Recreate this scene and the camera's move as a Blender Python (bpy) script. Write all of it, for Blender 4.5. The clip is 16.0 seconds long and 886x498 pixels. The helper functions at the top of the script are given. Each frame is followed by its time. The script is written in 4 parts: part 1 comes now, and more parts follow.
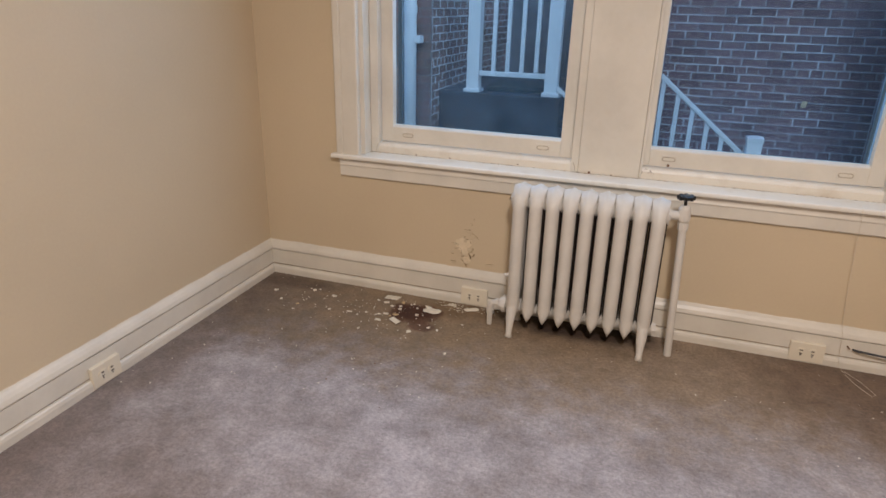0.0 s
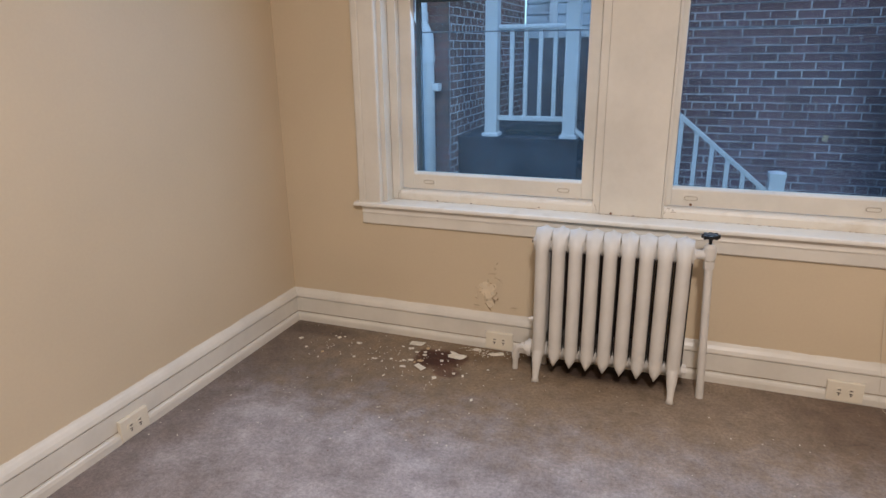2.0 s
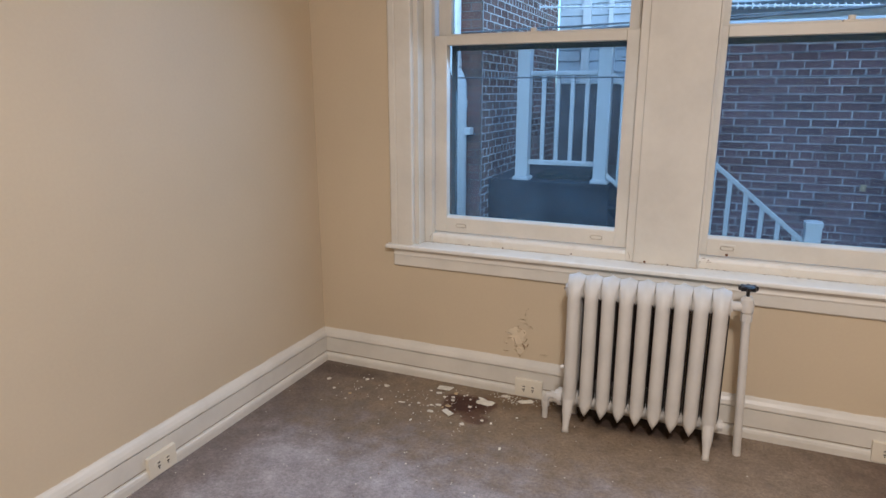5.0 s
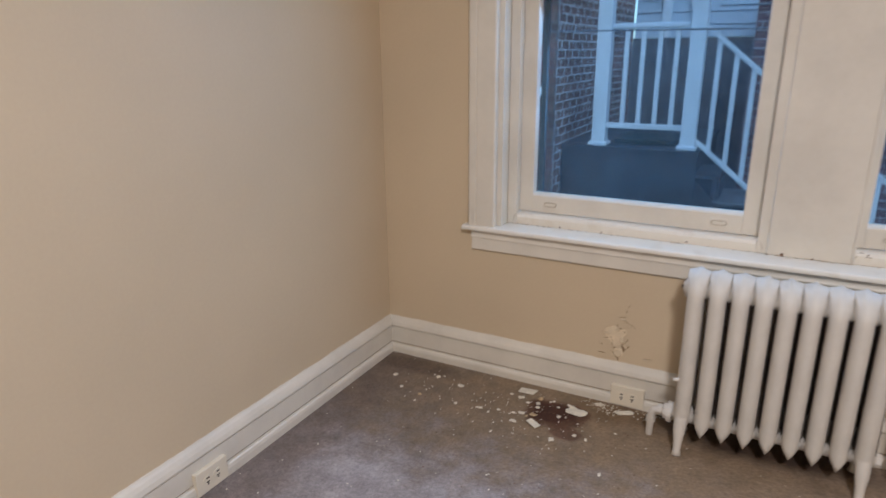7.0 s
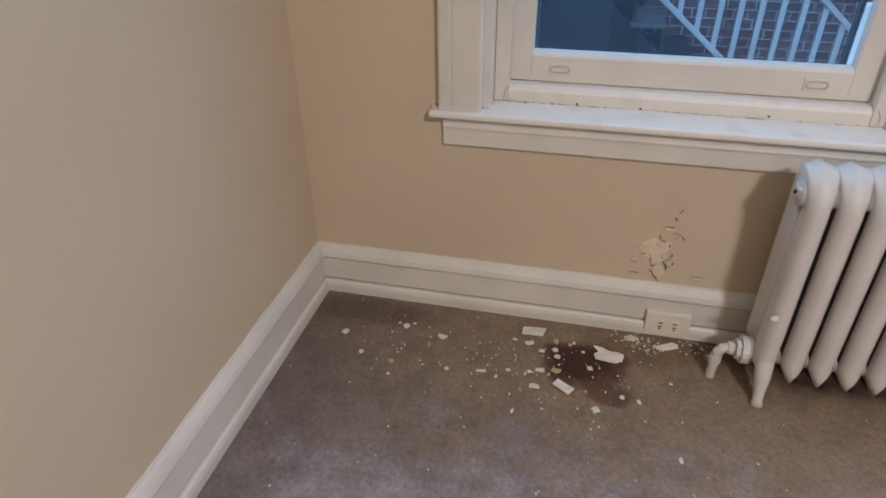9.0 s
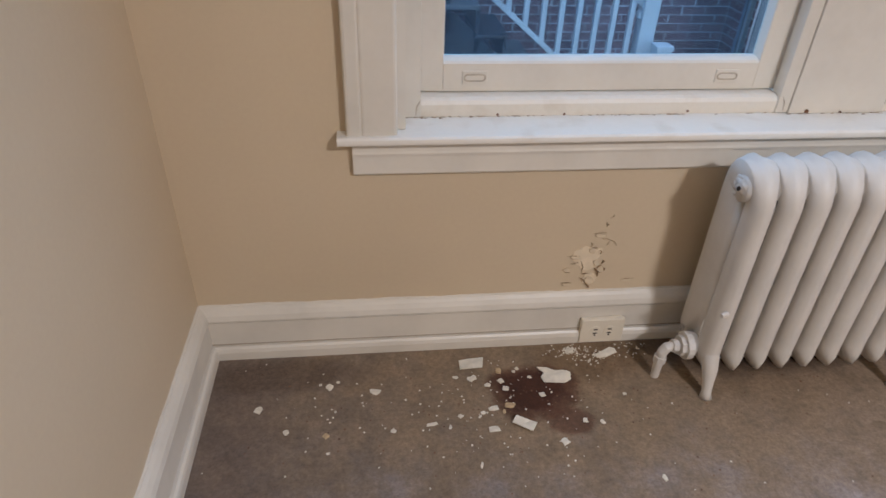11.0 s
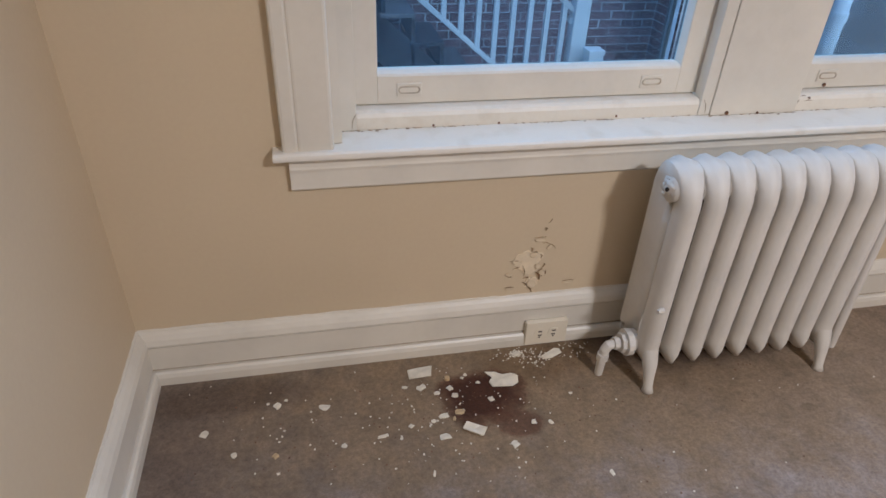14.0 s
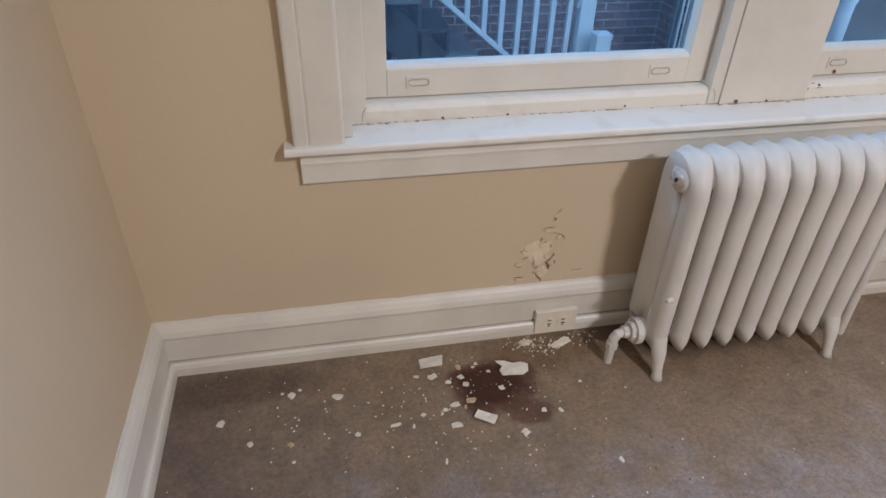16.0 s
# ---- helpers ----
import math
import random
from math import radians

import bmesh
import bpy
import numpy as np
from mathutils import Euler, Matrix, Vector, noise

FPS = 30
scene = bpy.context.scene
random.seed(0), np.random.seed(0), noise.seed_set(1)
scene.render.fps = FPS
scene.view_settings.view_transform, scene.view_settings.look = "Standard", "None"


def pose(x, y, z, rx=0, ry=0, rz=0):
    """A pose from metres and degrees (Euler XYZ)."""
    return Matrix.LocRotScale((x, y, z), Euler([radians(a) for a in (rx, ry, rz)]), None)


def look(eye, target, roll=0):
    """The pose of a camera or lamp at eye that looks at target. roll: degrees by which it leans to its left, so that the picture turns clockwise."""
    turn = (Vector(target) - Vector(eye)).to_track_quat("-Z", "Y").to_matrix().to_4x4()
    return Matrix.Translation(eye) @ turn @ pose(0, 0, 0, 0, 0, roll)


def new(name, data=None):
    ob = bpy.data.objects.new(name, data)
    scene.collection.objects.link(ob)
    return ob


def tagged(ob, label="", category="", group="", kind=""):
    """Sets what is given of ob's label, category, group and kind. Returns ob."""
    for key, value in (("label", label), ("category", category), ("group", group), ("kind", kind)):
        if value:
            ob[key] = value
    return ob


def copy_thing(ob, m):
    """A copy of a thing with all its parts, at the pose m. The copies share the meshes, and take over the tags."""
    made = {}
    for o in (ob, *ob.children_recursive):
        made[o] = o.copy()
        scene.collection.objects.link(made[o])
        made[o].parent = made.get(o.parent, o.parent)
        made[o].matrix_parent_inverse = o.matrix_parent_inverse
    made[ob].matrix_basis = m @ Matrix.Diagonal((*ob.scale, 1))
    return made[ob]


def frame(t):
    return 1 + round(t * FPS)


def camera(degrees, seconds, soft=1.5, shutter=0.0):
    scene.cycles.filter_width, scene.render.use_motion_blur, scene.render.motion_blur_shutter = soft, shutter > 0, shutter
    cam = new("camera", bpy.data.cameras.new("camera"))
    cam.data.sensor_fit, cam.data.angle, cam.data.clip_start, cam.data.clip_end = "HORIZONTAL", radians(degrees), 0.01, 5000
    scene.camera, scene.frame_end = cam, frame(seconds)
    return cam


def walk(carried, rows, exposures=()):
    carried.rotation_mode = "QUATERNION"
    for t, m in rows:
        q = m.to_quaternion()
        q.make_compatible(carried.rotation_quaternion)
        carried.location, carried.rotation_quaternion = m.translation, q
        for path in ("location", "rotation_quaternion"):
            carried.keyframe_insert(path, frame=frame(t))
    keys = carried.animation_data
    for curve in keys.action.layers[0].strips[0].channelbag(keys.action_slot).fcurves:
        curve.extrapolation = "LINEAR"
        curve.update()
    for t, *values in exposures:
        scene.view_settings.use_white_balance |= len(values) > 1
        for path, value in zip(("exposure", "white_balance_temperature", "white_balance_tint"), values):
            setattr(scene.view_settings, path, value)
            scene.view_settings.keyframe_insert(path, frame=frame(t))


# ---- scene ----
cam = camera(69.9, 16.0, shutter=0.5)
PATH = [
    (0, (1.736, -2.514, 1.272), (1.148, -0.746, 0.545), 1.4),
    (0.5, (1.729, -2.521, 1.271), (1.118, -0.742, 0.589), 0.4),
    (1, (1.729, -2.521, 1.275), (1.104, -0.734, 0.63), -0.3),
    (1.5, (1.731, -2.518, 1.284), (1.088, -0.73, 0.66), -0.6),
    (2, (1.731, -2.517, 1.283), (1.063, -0.73, 0.682), -0.7),
    (2.5, (1.722, -2.522, 1.284), (1.057, -0.731, 0.69), -0.9),
    (3, (1.727, -2.508, 1.284), (1.032, -0.721, 0.716), -1.0),
    (3.5, (1.724, -2.504, 1.286), (0.986, -0.728, 0.735), -0.4),
    (6, (1.672, -2.53, 1.307), (0.899, -0.742, 0.852), 0.1),
    (6.5, (1.574, -2.439, 1.308), (0.753, -0.683, 0.816), 0.1),
    (7, (1.443, -2.207, 1.287), (0.548, -0.522, 0.69), -0.5),
    (7.5, (1.294, -2.101, 1.286), (0.391, -0.495, 0.508), 1.8),
    (8, (1.0, -1.953, 1.296), (0.285, -0.302, 0.422), -3.8),
    (8.5, (0.928, -1.732, 1.211), (0.393, -0.067, 0.241), -3.6),
    (9, (0.771, -1.538, 1.213), (0.378, 0.094, 0.126), -0.6),
    (11.5, (0.454, -1.282, 1.206), (0.716, 0.346, 0.073), 1.8),
    (12, (0.474, -1.271, 1.216), (0.749, 0.381, 0.122), 1.8),
    (12.5, (0.467, -1.274, 1.225), (0.797, 0.361, 0.12), 1.6),
    (13, (0.474, -1.28, 1.226), (0.819, 0.348, 0.116), 2.2),
    (13.5, (0.471, -1.286, 1.229), (0.84, 0.332, 0.112), 2.3),
    (14, (0.471, -1.297, 1.222), (0.836, 0.325, 0.109), 2.5),
    (14.5, (0.458, -1.295, 1.231), (0.829, 0.365, 0.178), 2.2),
    (15, (0.468, -1.307, 1.252), (0.861, 0.367, 0.229), 2.3),
    (15.5, (0.478, -1.292, 1.262), (0.84, 0.321, 0.138), 2.1),
    (16, (0.463, -1.299, 1.243), (0.801, 0.3, 0.091), 1.6),
]
walk(cam, [(t, look(eye, target, roll)) for t, eye, target, roll in PATH], exposures=[(0.0, -0.20, 6000, 15), (3.5, -0.20, 5700, 14), (6.0, -0.20, 5600, 13), (9.0, -0.33, 5450, 15), (11.5, -0.17, 5450, 14), (16.0, -0.17, 5300, 13)])

# ---- world ----
world = bpy.data.worlds.new("world")
scene.world = world
world.use_nodes = True
wn = world.node_tree.nodes
sky = wn.new("ShaderNodeTexSky")
sky.sky_type = "NISHITA"
sky.sun_disc = False
sky.sun_elevation, sky.sun_rotation = radians(48), radians(150)
wn["Background"].inputs["Strength"].default_value = 0.44
world.node_tree.links.new(sky.outputs[0], wn["Background"].inputs["Color"])

sun = new("sun", bpy.data.lights.new("sun", "SUN"))
sun.data.energy, sun.data.angle, sun.data.color = 0.8, radians(20), (1.0, 0.96, 0.9)
sun.matrix_world = look((0, 0, 10), (-3.4, 5.5, 0))


def window_light(name, x0, x1, watts):
    """Sky light in the opening of a window, facing into the room."""
    lamp = new(name, bpy.data.lights.new(name, "AREA"))
    lamp.data.shape, lamp.data.size, lamp.data.size_y = "RECTANGLE", x1 - x0, 1.35
    lamp.data.energy, lamp.data.color = watts, (0.48, 0.72, 1.0)
    lamp.matrix_world = look(((x0 + x1) / 2, 0.096, 1.46), ((x0 + x1) / 2, -1.0, 0.62))
    lamp.data.spread = radians(165)
    return lamp


window_light("sky_light", 0.62, 1.36, 8.4)
window_light("sky_light", 1.74, 2.48, 6.6)
ROOM_LAMP = new("ceiling_lamp", bpy.data.lights.new("ceiling_lamp", "AREA"))
ROOM_LAMP.data.shape, ROOM_LAMP.data.size = "DISK", 0.34
ROOM_LAMP.data.energy, ROOM_LAMP.data.color = 91, (1.0, 0.88, 0.75)
ROOM_LAMP.matrix_world = look((2.00, -2.85, 2.56), (1.95, -2.50, 0.0))


# ---- materials ----
def mat(name, colour, rough=0.6, metal=0.0, vary=0.12, scale=6.0, fine=120.0, bump=0.15, tint=None, spread=(0.35, 0.65), island=0.0, coat=0.0):
    """A painted or natural surface: base colour, two scales of variation, relief."""
    m = bpy.data.materials.new(name)
    m.use_nodes = True
    nt = m.node_tree
    nd, lk = nt.nodes, nt.links
    b = nd["Principled BSDF"]
    b.inputs["Roughness"].default_value = rough
    b.inputs["Metallic"].default_value = metal
    b.inputs["Coat Weight"].default_value = coat
    co = nd.new("ShaderNodeTexCoord")
    n1 = nd.new("ShaderNodeTexNoise")
    n1.inputs["Scale"].default_value, n1.inputs["Detail"].default_value = scale, 6
    n2 = nd.new("ShaderNodeTexNoise")
    n2.inputs["Scale"].default_value, n2.inputs["Detail"].default_value = fine, 4
    lk.new(co.outputs["Object"], n1.inputs["Vector"])
    lk.new(co.outputs["Object"], n2.inputs["Vector"])
    ramp = nd.new("ShaderNodeValToRGB")
    dark = tint or tuple(c * (1 - 2 * vary) for c in colour)
    ramp.color_ramp.elements[0].position, ramp.color_ramp.elements[1].position = spread
    ramp.color_ramp.elements[0].color, ramp.color_ramp.elements[1].color = (*dark, 1), (*colour, 1)
    lk.new(n1.outputs["Fac"], ramp.inputs["Fac"])
    mix = nd.new("ShaderNodeMix")
    mix.data_type, mix.blend_type = "RGBA", "OVERLAY"
    mix.inputs["Factor"].default_value = vary
    lk.new(ramp.outputs["Color"], mix.inputs["A"])
    lk.new(n2.outputs["Fac"], mix.inputs["B"])
    out = mix.outputs["Result"]
    if island:
        info = nd.new("ShaderNodeObjectInfo")
        geo = nd.new("ShaderNodeNewGeometry")
        add = nd.new("ShaderNodeMath")
        lk.new(info.outputs["Random"], add.inputs[0])
        lk.new(geo.outputs["Random Per Island"], add.inputs[1])
        fr = nd.new("ShaderNodeMath")
        fr.operation = "FRACT"
        lk.new(add.outputs[0], fr.inputs[0])
        mr = nd.new("ShaderNodeMapRange")
        mr.inputs["To Min"].default_value, mr.inputs["To Max"].default_value = 1 - island, 1 + island
        lk.new(fr.outputs[0], mr.inputs["Value"])
        hsv = nd.new("ShaderNodeHueSaturation")
        lk.new(mr.outputs["Result"], hsv.inputs["Value"])
        lk.new(out, hsv.inputs["Color"])
        out = hsv.outputs["Color"]
    lk.new(out, b.inputs["Base Color"])
    if bump:
        bp = nd.new("ShaderNodeBump")
        bp.inputs["Strength"].default_value, bp.inputs["Distance"].default_value = bump, 0.002
        lk.new(n2.outputs["Fac"], bp.inputs["Height"])
        lk.new(bp.outputs["Normal"], b.inputs["Normal"])
    return m


M_WALL = mat("cream_wall_paint", (0.635, 0.52, 0.355), 0.55, vary=0.04, scale=1.3, fine=90, bump=0.10)
M_CEIL = mat("ceiling_paint", (0.72, 0.68, 0.60), 0.8, vary=0.05)
M_TRIM = mat("cream_trim_paint", (0.735, 0.69, 0.60), 0.38, vary=0.06, scale=5, fine=60, bump=0.12)
M_DIRT = mat("grimy_trim_paint", (0.77, 0.72, 0.625), 0.50, vary=0.08, scale=9, fine=90, bump=0.25, tint=(0.66, 0.59, 0.48), spread=(0.28, 0.44))
M_STOOL = mat("glossy_stool_paint", (0.80, 0.765, 0.69), 0.27, vary=0.06, scale=14, fine=80, bump=0.2, tint=(0.72, 0.67, 0.58), spread=(0.25, 0.45))
M_RAD = mat("radiator_paint", (0.665, 0.63, 0.57), 0.48, vary=0.05, scale=8, fine=70, bump=0.18)
M_IRON_GAP_SHADE = mat("dark_iron_and_gap_shade", (0.045, 0.028, 0.020), 0.85, vary=0.3, scale=30)
M_PLATE = mat("outlet_ivory_paint", (0.80, 0.73, 0.59), 0.35, vary=0.05, bump=0.05)
M_BLACK = mat("black_plastic", (0.012, 0.012, 0.014), 0.4, vary=0.1)
M_SLOT = mat("slot_dark", (0.03, 0.02, 0.015), 0.8, vary=0.1)
M_BRICK = mat("red_brown_brick", (0.205, 0.120, 0.128), 0.9, vary=0.25, scale=9, fine=140, bump=0.5, island=0.30)
M_BRICKW = mat("weathered_brown_brick", (0.27, 0.135, 0.115), 0.9, vary=0.25, scale=3, fine=140, bump=0.5, tint=(0.13, 0.095, 0.075), island=0.22)
M_MORTAR = mat("pale_mortar", (0.58, 0.555, 0.55), 0.95, vary=0.15, scale=3.5, fine=60, bump=0.4, tint=(0.26, 0.24, 0.245), spread=(0.34, 0.60))
M_VINYL = mat("white_vinyl", (0.80, 0.82, 0.82), 0.35, vary=0.04, bump=0.03)
M_DECK = mat("dark_painted_deck", (0.045, 0.055, 0.06), 0.6, vary=0.25, scale=5, bump=0.3)
M_MAT = mat("green_mat", (0.05, 0.07, 0.055), 0.9, vary=0.2, scale=30)
M_STUCCO = mat("dark_grey_render", (0.17, 0.178, 0.19), 0.85, vary=0.2, scale=4, bump=0.4)
M_SIDING = mat("pale_siding", (0.55, 0.61, 0.66), 0.6, vary=0.06, scale=3)
M_CONC = mat("concrete", (0.20, 0.20, 0.195), 0.9, vary=0.2, scale=3, bump=0.4)
M_PIPE = mat("white_pipe_enamel", (0.86, 0.88, 0.88), 0.35, vary=0.05, scale=4)
M_WIRE = mat("weathered_grey_wire", (0.17, 0.19, 0.21), 0.6)
M_CABLE = mat("dark_cable", (0.05, 0.052, 0.058), 0.6)
M_CHIP = mat("cream_paint_chip", (0.80, 0.74, 0.61), 0.7, vary=0.10, scale=40, island=0.08)
M_CHIPD = mat("tan_plaster_crumb", (0.62, 0.46, 0.26), 0.85, vary=0.15, scale=60, island=0.12)
M_PLASTER = mat("bare_plaster", (0.78, 0.655, 0.465), 0.9, vary=0.06, scale=30, fine=200, bump=0.6)
M_RUST = mat("rusty_brown", (0.20, 0.10, 0.05), 0.8, vary=0.3, scale=60)
M_GRIME_SHADE = mat("brown_grime_and_gap_shade", (0.47, 0.37, 0.26), 0.85, vary=0.2, scale=60)
M_CRACK = mat("brown_plaster_crack", (0.30, 0.19, 0.10), 0.9, vary=0.2, scale=60)
M_JOINT = mat("dark_crack_and_groove_shade", (0.30, 0.235, 0.165), 0.9, vary=0.3, scale=25, fine=120, tint=(0.42, 0.35, 0.26))
# mortar lightened for the side wall: its missing light put into the colour
M_MORTAR_BRIGHT = mat("brightened_side_mortar", (0.84, 0.82, 0.78), 0.95, vary=0.15, scale=20, fine=200, bump=0.4)
M_LIFT = mat("lift_groove_shade", (0.56, 0.49, 0.385), 0.6, vary=0.15, scale=40)
M_THREAD = mat("pale_thread", (0.70, 0.62, 0.50), 0.8)

# worn carpet: blotchy pile, browner along walls, one dark spill, painted shade under radiator
M_CARPET = mat("taupe_carpet", (0.385, 0.358, 0.374), 0.95, vary=0.22, scale=3.2, fine=170, bump=1.0, tint=(0.258, 0.228, 0.226), spread=(0.36, 0.62))


def carpet_wear_shade(m):
    nd, lk = m.node_tree.nodes, m.node_tree.links
    b = nd["Principled BSDF"]
    base = b.inputs["Base Color"].links[0].from_socket
    co = nd.new("ShaderNodeTexCoord")
    warp = nd.new("ShaderNodeTexNoise")
    warp.inputs["Scale"].default_value, warp.inputs["Detail"].default_value = 8, 7
    lk.new(co.outputs["Object"], warp.inputs["Vector"])

    def stain_shade(prev, x, y, rx, ry, colour, amount, edge, wobble):
        """A blot of its own outline, centre and radii in metres."""
        mp = nd.new("ShaderNodeMapping")
        mp.inputs["Location"].default_value = (-x / rx, -y / ry, 0)
        mp.inputs["Scale"].default_value = (1 / rx, 1 / ry, 0)
        lk.new(co.outputs["Object"], mp.inputs["Vector"])
        ln = nd.new("ShaderNodeVectorMath")
        ln.operation = "LENGTH"
        lk.new(mp.outputs["Vector"], ln.inputs[0])
        ad = nd.new("ShaderNodeMath")
        ad.operation = "MULTIPLY_ADD"
        lk.new(warp.outputs["Fac"], ad.inputs[0])
        ad.inputs[1].default_value = wobble
        lk.new(ln.outputs["Value"], ad.inputs[2])
        mr = nd.new("ShaderNodeMapRange")
        mr.interpolation_type = "SMOOTHSTEP"
        mr.inputs["From Min"].default_value = 1 + wobble / 2 - edge
        mr.inputs["From Max"].default_value = 1 + wobble / 2 + edge
        mr.inputs["To Min"].default_value, mr.inputs["To Max"].default_value = amount, 0
        lk.new(ad.outputs[0], mr.inputs["Value"])
        mx = nd.new("ShaderNodeMix")
        mx.data_type, mx.blend_type = "RGBA", "MIX"
        lk.new(mr.outputs["Result"], mx.inputs["Factor"])
        lk.new(prev, mx.inputs["A"])
        mx.inputs["B"].default_value = (*colour, 1)
        return mx.outputs["Result"]

    mid = nd.new("ShaderNodeTexNoise")
    mid.inputs["Scale"].default_value, mid.inputs["Detail"].default_value, mid.inputs["Roughness"].default_value = 75, 6, 0.85
    lk.new(co.outputs["Object"], mid.inputs["Vector"])
    speck = nd.new("ShaderNodeMix")
    speck.data_type, speck.blend_type = "RGBA", "OVERLAY"
    speck.inputs["Factor"].default_value = 0.95

    c = base
    c = stain_shade(c, 0.45, -0.08, 1.05, 0.58, (0.140, 0.104, 0.070), 0.85, 0.50, 1.3)
    c = stain_shade(c, 1.65, -0.10, 1.45, 0.56, (0.245, 0.172, 0.100), 0.86, 0.50, 1.2)
    c = stain_shade(c, 2.80, -0.05, 0.60, 0.50, (0.140, 0.092, 0.062), 0.80, 0.4, 1.1)
    # near-black blot: the radiator's shade on the floor, painted into the carpet
    c = stain_shade(c, 1.52, -0.06, 0.34, 0.12, (0.048, 0.025, 0.014), 0.95, 0.35, 0.9)
    c = stain_shade(c, 0.05, -0.7, 0.15, 1.3, (0.150, 0.110, 0.085), 0.65, 0.5, 1.0)
    c = stain_shade(c, 0.20, -0.10, 0.20, 0.06, (0.090, 0.060, 0.040), 0.6, 0.4, 1.2)
    c = stain_shade(c, 0.30, -1.45, 0.40, 0.22, (0.19, 0.150, 0.135), 0.6, 0.5, 1.4)
    c = stain_shade(c, 0.80, -1.75, 0.50, 0.16, (0.22, 0.180, 0.165), 0.5, 0.5, 1.6)
    c = stain_shade(c, 1.02, -0.10, 0.16, 0.08, (0.150, 0.090, 0.040), 0.6, 0.4, 1.2)
    c = stain_shade(c, 0.832, -0.200, 0.112, 0.092, (0.085, 0.036, 0.018), 0.90, 0.20, 1.7)
    c = stain_shade(c, 0.835, -0.195, 0.080, 0.068, (0.052, 0.0160, 0.0065), 0.94, 0.15, 1.7)
    c = stain_shade(c, 0.915, -0.305, 0.060, 0.042, (0.095, 0.040, 0.022), 0.75, 0.25, 1.8)
    c = stain_shade(c, 1.67, -0.375, 0.022, 0.014, (0.12, 0.08, 0.045), 0.4, 0.3, 0.9)
    blotch = nd.new("ShaderNodeTexNoise")
    blotch.inputs["Scale"].default_value, blotch.inputs["Detail"].default_value, blotch.inputs["Roughness"].default_value = 11, 7, 0.72
    lk.new(co.outputs["Object"], blotch.inputs["Vector"])
    spread = nd.new("ShaderNodeMapRange")
    spread.inputs["From Min"].default_value, spread.inputs["From Max"].default_value = 0.32, 0.68
    lk.new(blotch.outputs["Fac"], spread.inputs["Value"])
    wear = nd.new("ShaderNodeMix")
    wear.data_type, wear.blend_type = "RGBA", "OVERLAY"
    wear.inputs["Factor"].default_value = 0.22
    lk.new(c, wear.inputs["A"])
    lk.new(spread.outputs["Result"], wear.inputs["B"])
    c = wear.outputs["Result"]
    lk.new(c, speck.inputs["A"])
    lk.new(mid.outputs["Fac"], speck.inputs["B"])
    lk.new(speck.outputs["Result"], b.inputs["Base Color"])
    b.inputs["Sheen Weight"].default_value = 0.04
    b.inputs["Sheen Roughness"].default_value = 0.5


carpet_wear_shade(M_CARPET)
for n in M_CARPET.node_tree.nodes:
    if n.type == "TEX_NOISE" and n.inputs["Scale"].default_value < 10:
        n.inputs["Roughness"].default_value = 0.68


def glass_mat(name, tint, gloss):
    m = bpy.data.materials.new(name)
    m.use_nodes = True
    nd, lk = m.node_tree.nodes, m.node_tree.links
    nd.remove(nd["Principled BSDF"])
    tr = nd.new("ShaderNodeBsdfTransparent")
    tr.inputs["Color"].default_value = (*tint, 1)
    gl = nd.new("ShaderNodeBsdfGlossy")
    gl.inputs["Roughness"].default_value = 0.02
    fr = nd.new("ShaderNodeFresnel")
    fr.inputs["IOR"].default_value = gloss
    mx = nd.new("ShaderNodeMixShader")
    lk.new(fr.outputs[0], mx.inputs["Fac"])
    lk.new(tr.outputs[0], mx.inputs[1])
    lk.new(gl.outputs[0], mx.inputs[2])
    dust = nd.new("ShaderNodeBsdfTranslucent")
    dust.inputs["Color"].default_value = (0.60, 0.73, 0.86, 1)
    film = nd.new("ShaderNodeTexNoise")
    film.inputs["Scale"].default_value, film.inputs["Detail"].default_value = 5, 6
    co = nd.new("ShaderNodeTexCoord")
    lk.new(co.outputs["Object"], film.inputs["Vector"])
    mr = nd.new("ShaderNodeMapRange")
    mr.inputs["From Min"].default_value, mr.inputs["From Max"].default_value = 0.3, 0.7
    mr.inputs["To Min"].default_value, mr.inputs["To Max"].default_value = 0.004, 0.009
    lk.new(film.outputs["Fac"], mr.inputs["Value"])
    sep = nd.new("ShaderNodeSeparateXYZ")
    lk.new(co.outputs["Object"], sep.inputs[0])
    low = nd.new("ShaderNodeMapRange")
    low.interpolation_type = "SMOOTHSTEP"
    low.inputs["From Min"].default_value, low.inputs["From Max"].default_value = 0.74, 1.08
    low.inputs["To Min"].default_value, low.inputs["To Max"].default_value = 2.6, 1.0
    lk.new(sep.outputs["Z"], low.inputs["Value"])
    film_sum = nd.new("ShaderNodeMath")
    film_sum.operation = "MULTIPLY"
    lk.new(mr.outputs["Result"], film_sum.inputs[0])
    lk.new(low.outputs["Result"], film_sum.inputs[1])
    mx2 = nd.new("ShaderNodeMixShader")
    lk.new(film_sum.outputs[0], mx2.inputs["Fac"])
    lk.new(mx.outputs[0], mx2.inputs[1])
    lk.new(dust.outputs[0], mx2.inputs[2])
    mx = mx2
    lk.new(mx.outputs[0], nd["Material Output"].inputs["Surface"])
    return m


M_GLASS = glass_mat("window_glass", (0.81, 0.945, 1.0), 1.28)
M_SCREEN = glass_mat("insect_screen", (0.72, 0.745, 0.765), 1.02)
M_POST = mat("blue_grey_post_paint", (0.24, 0.30, 0.37), 0.5, vary=0.1)
M_DARKMETAL = mat("dark_storm_frame", (0.10, 0.11, 0.12), 0.5, vary=0.1)


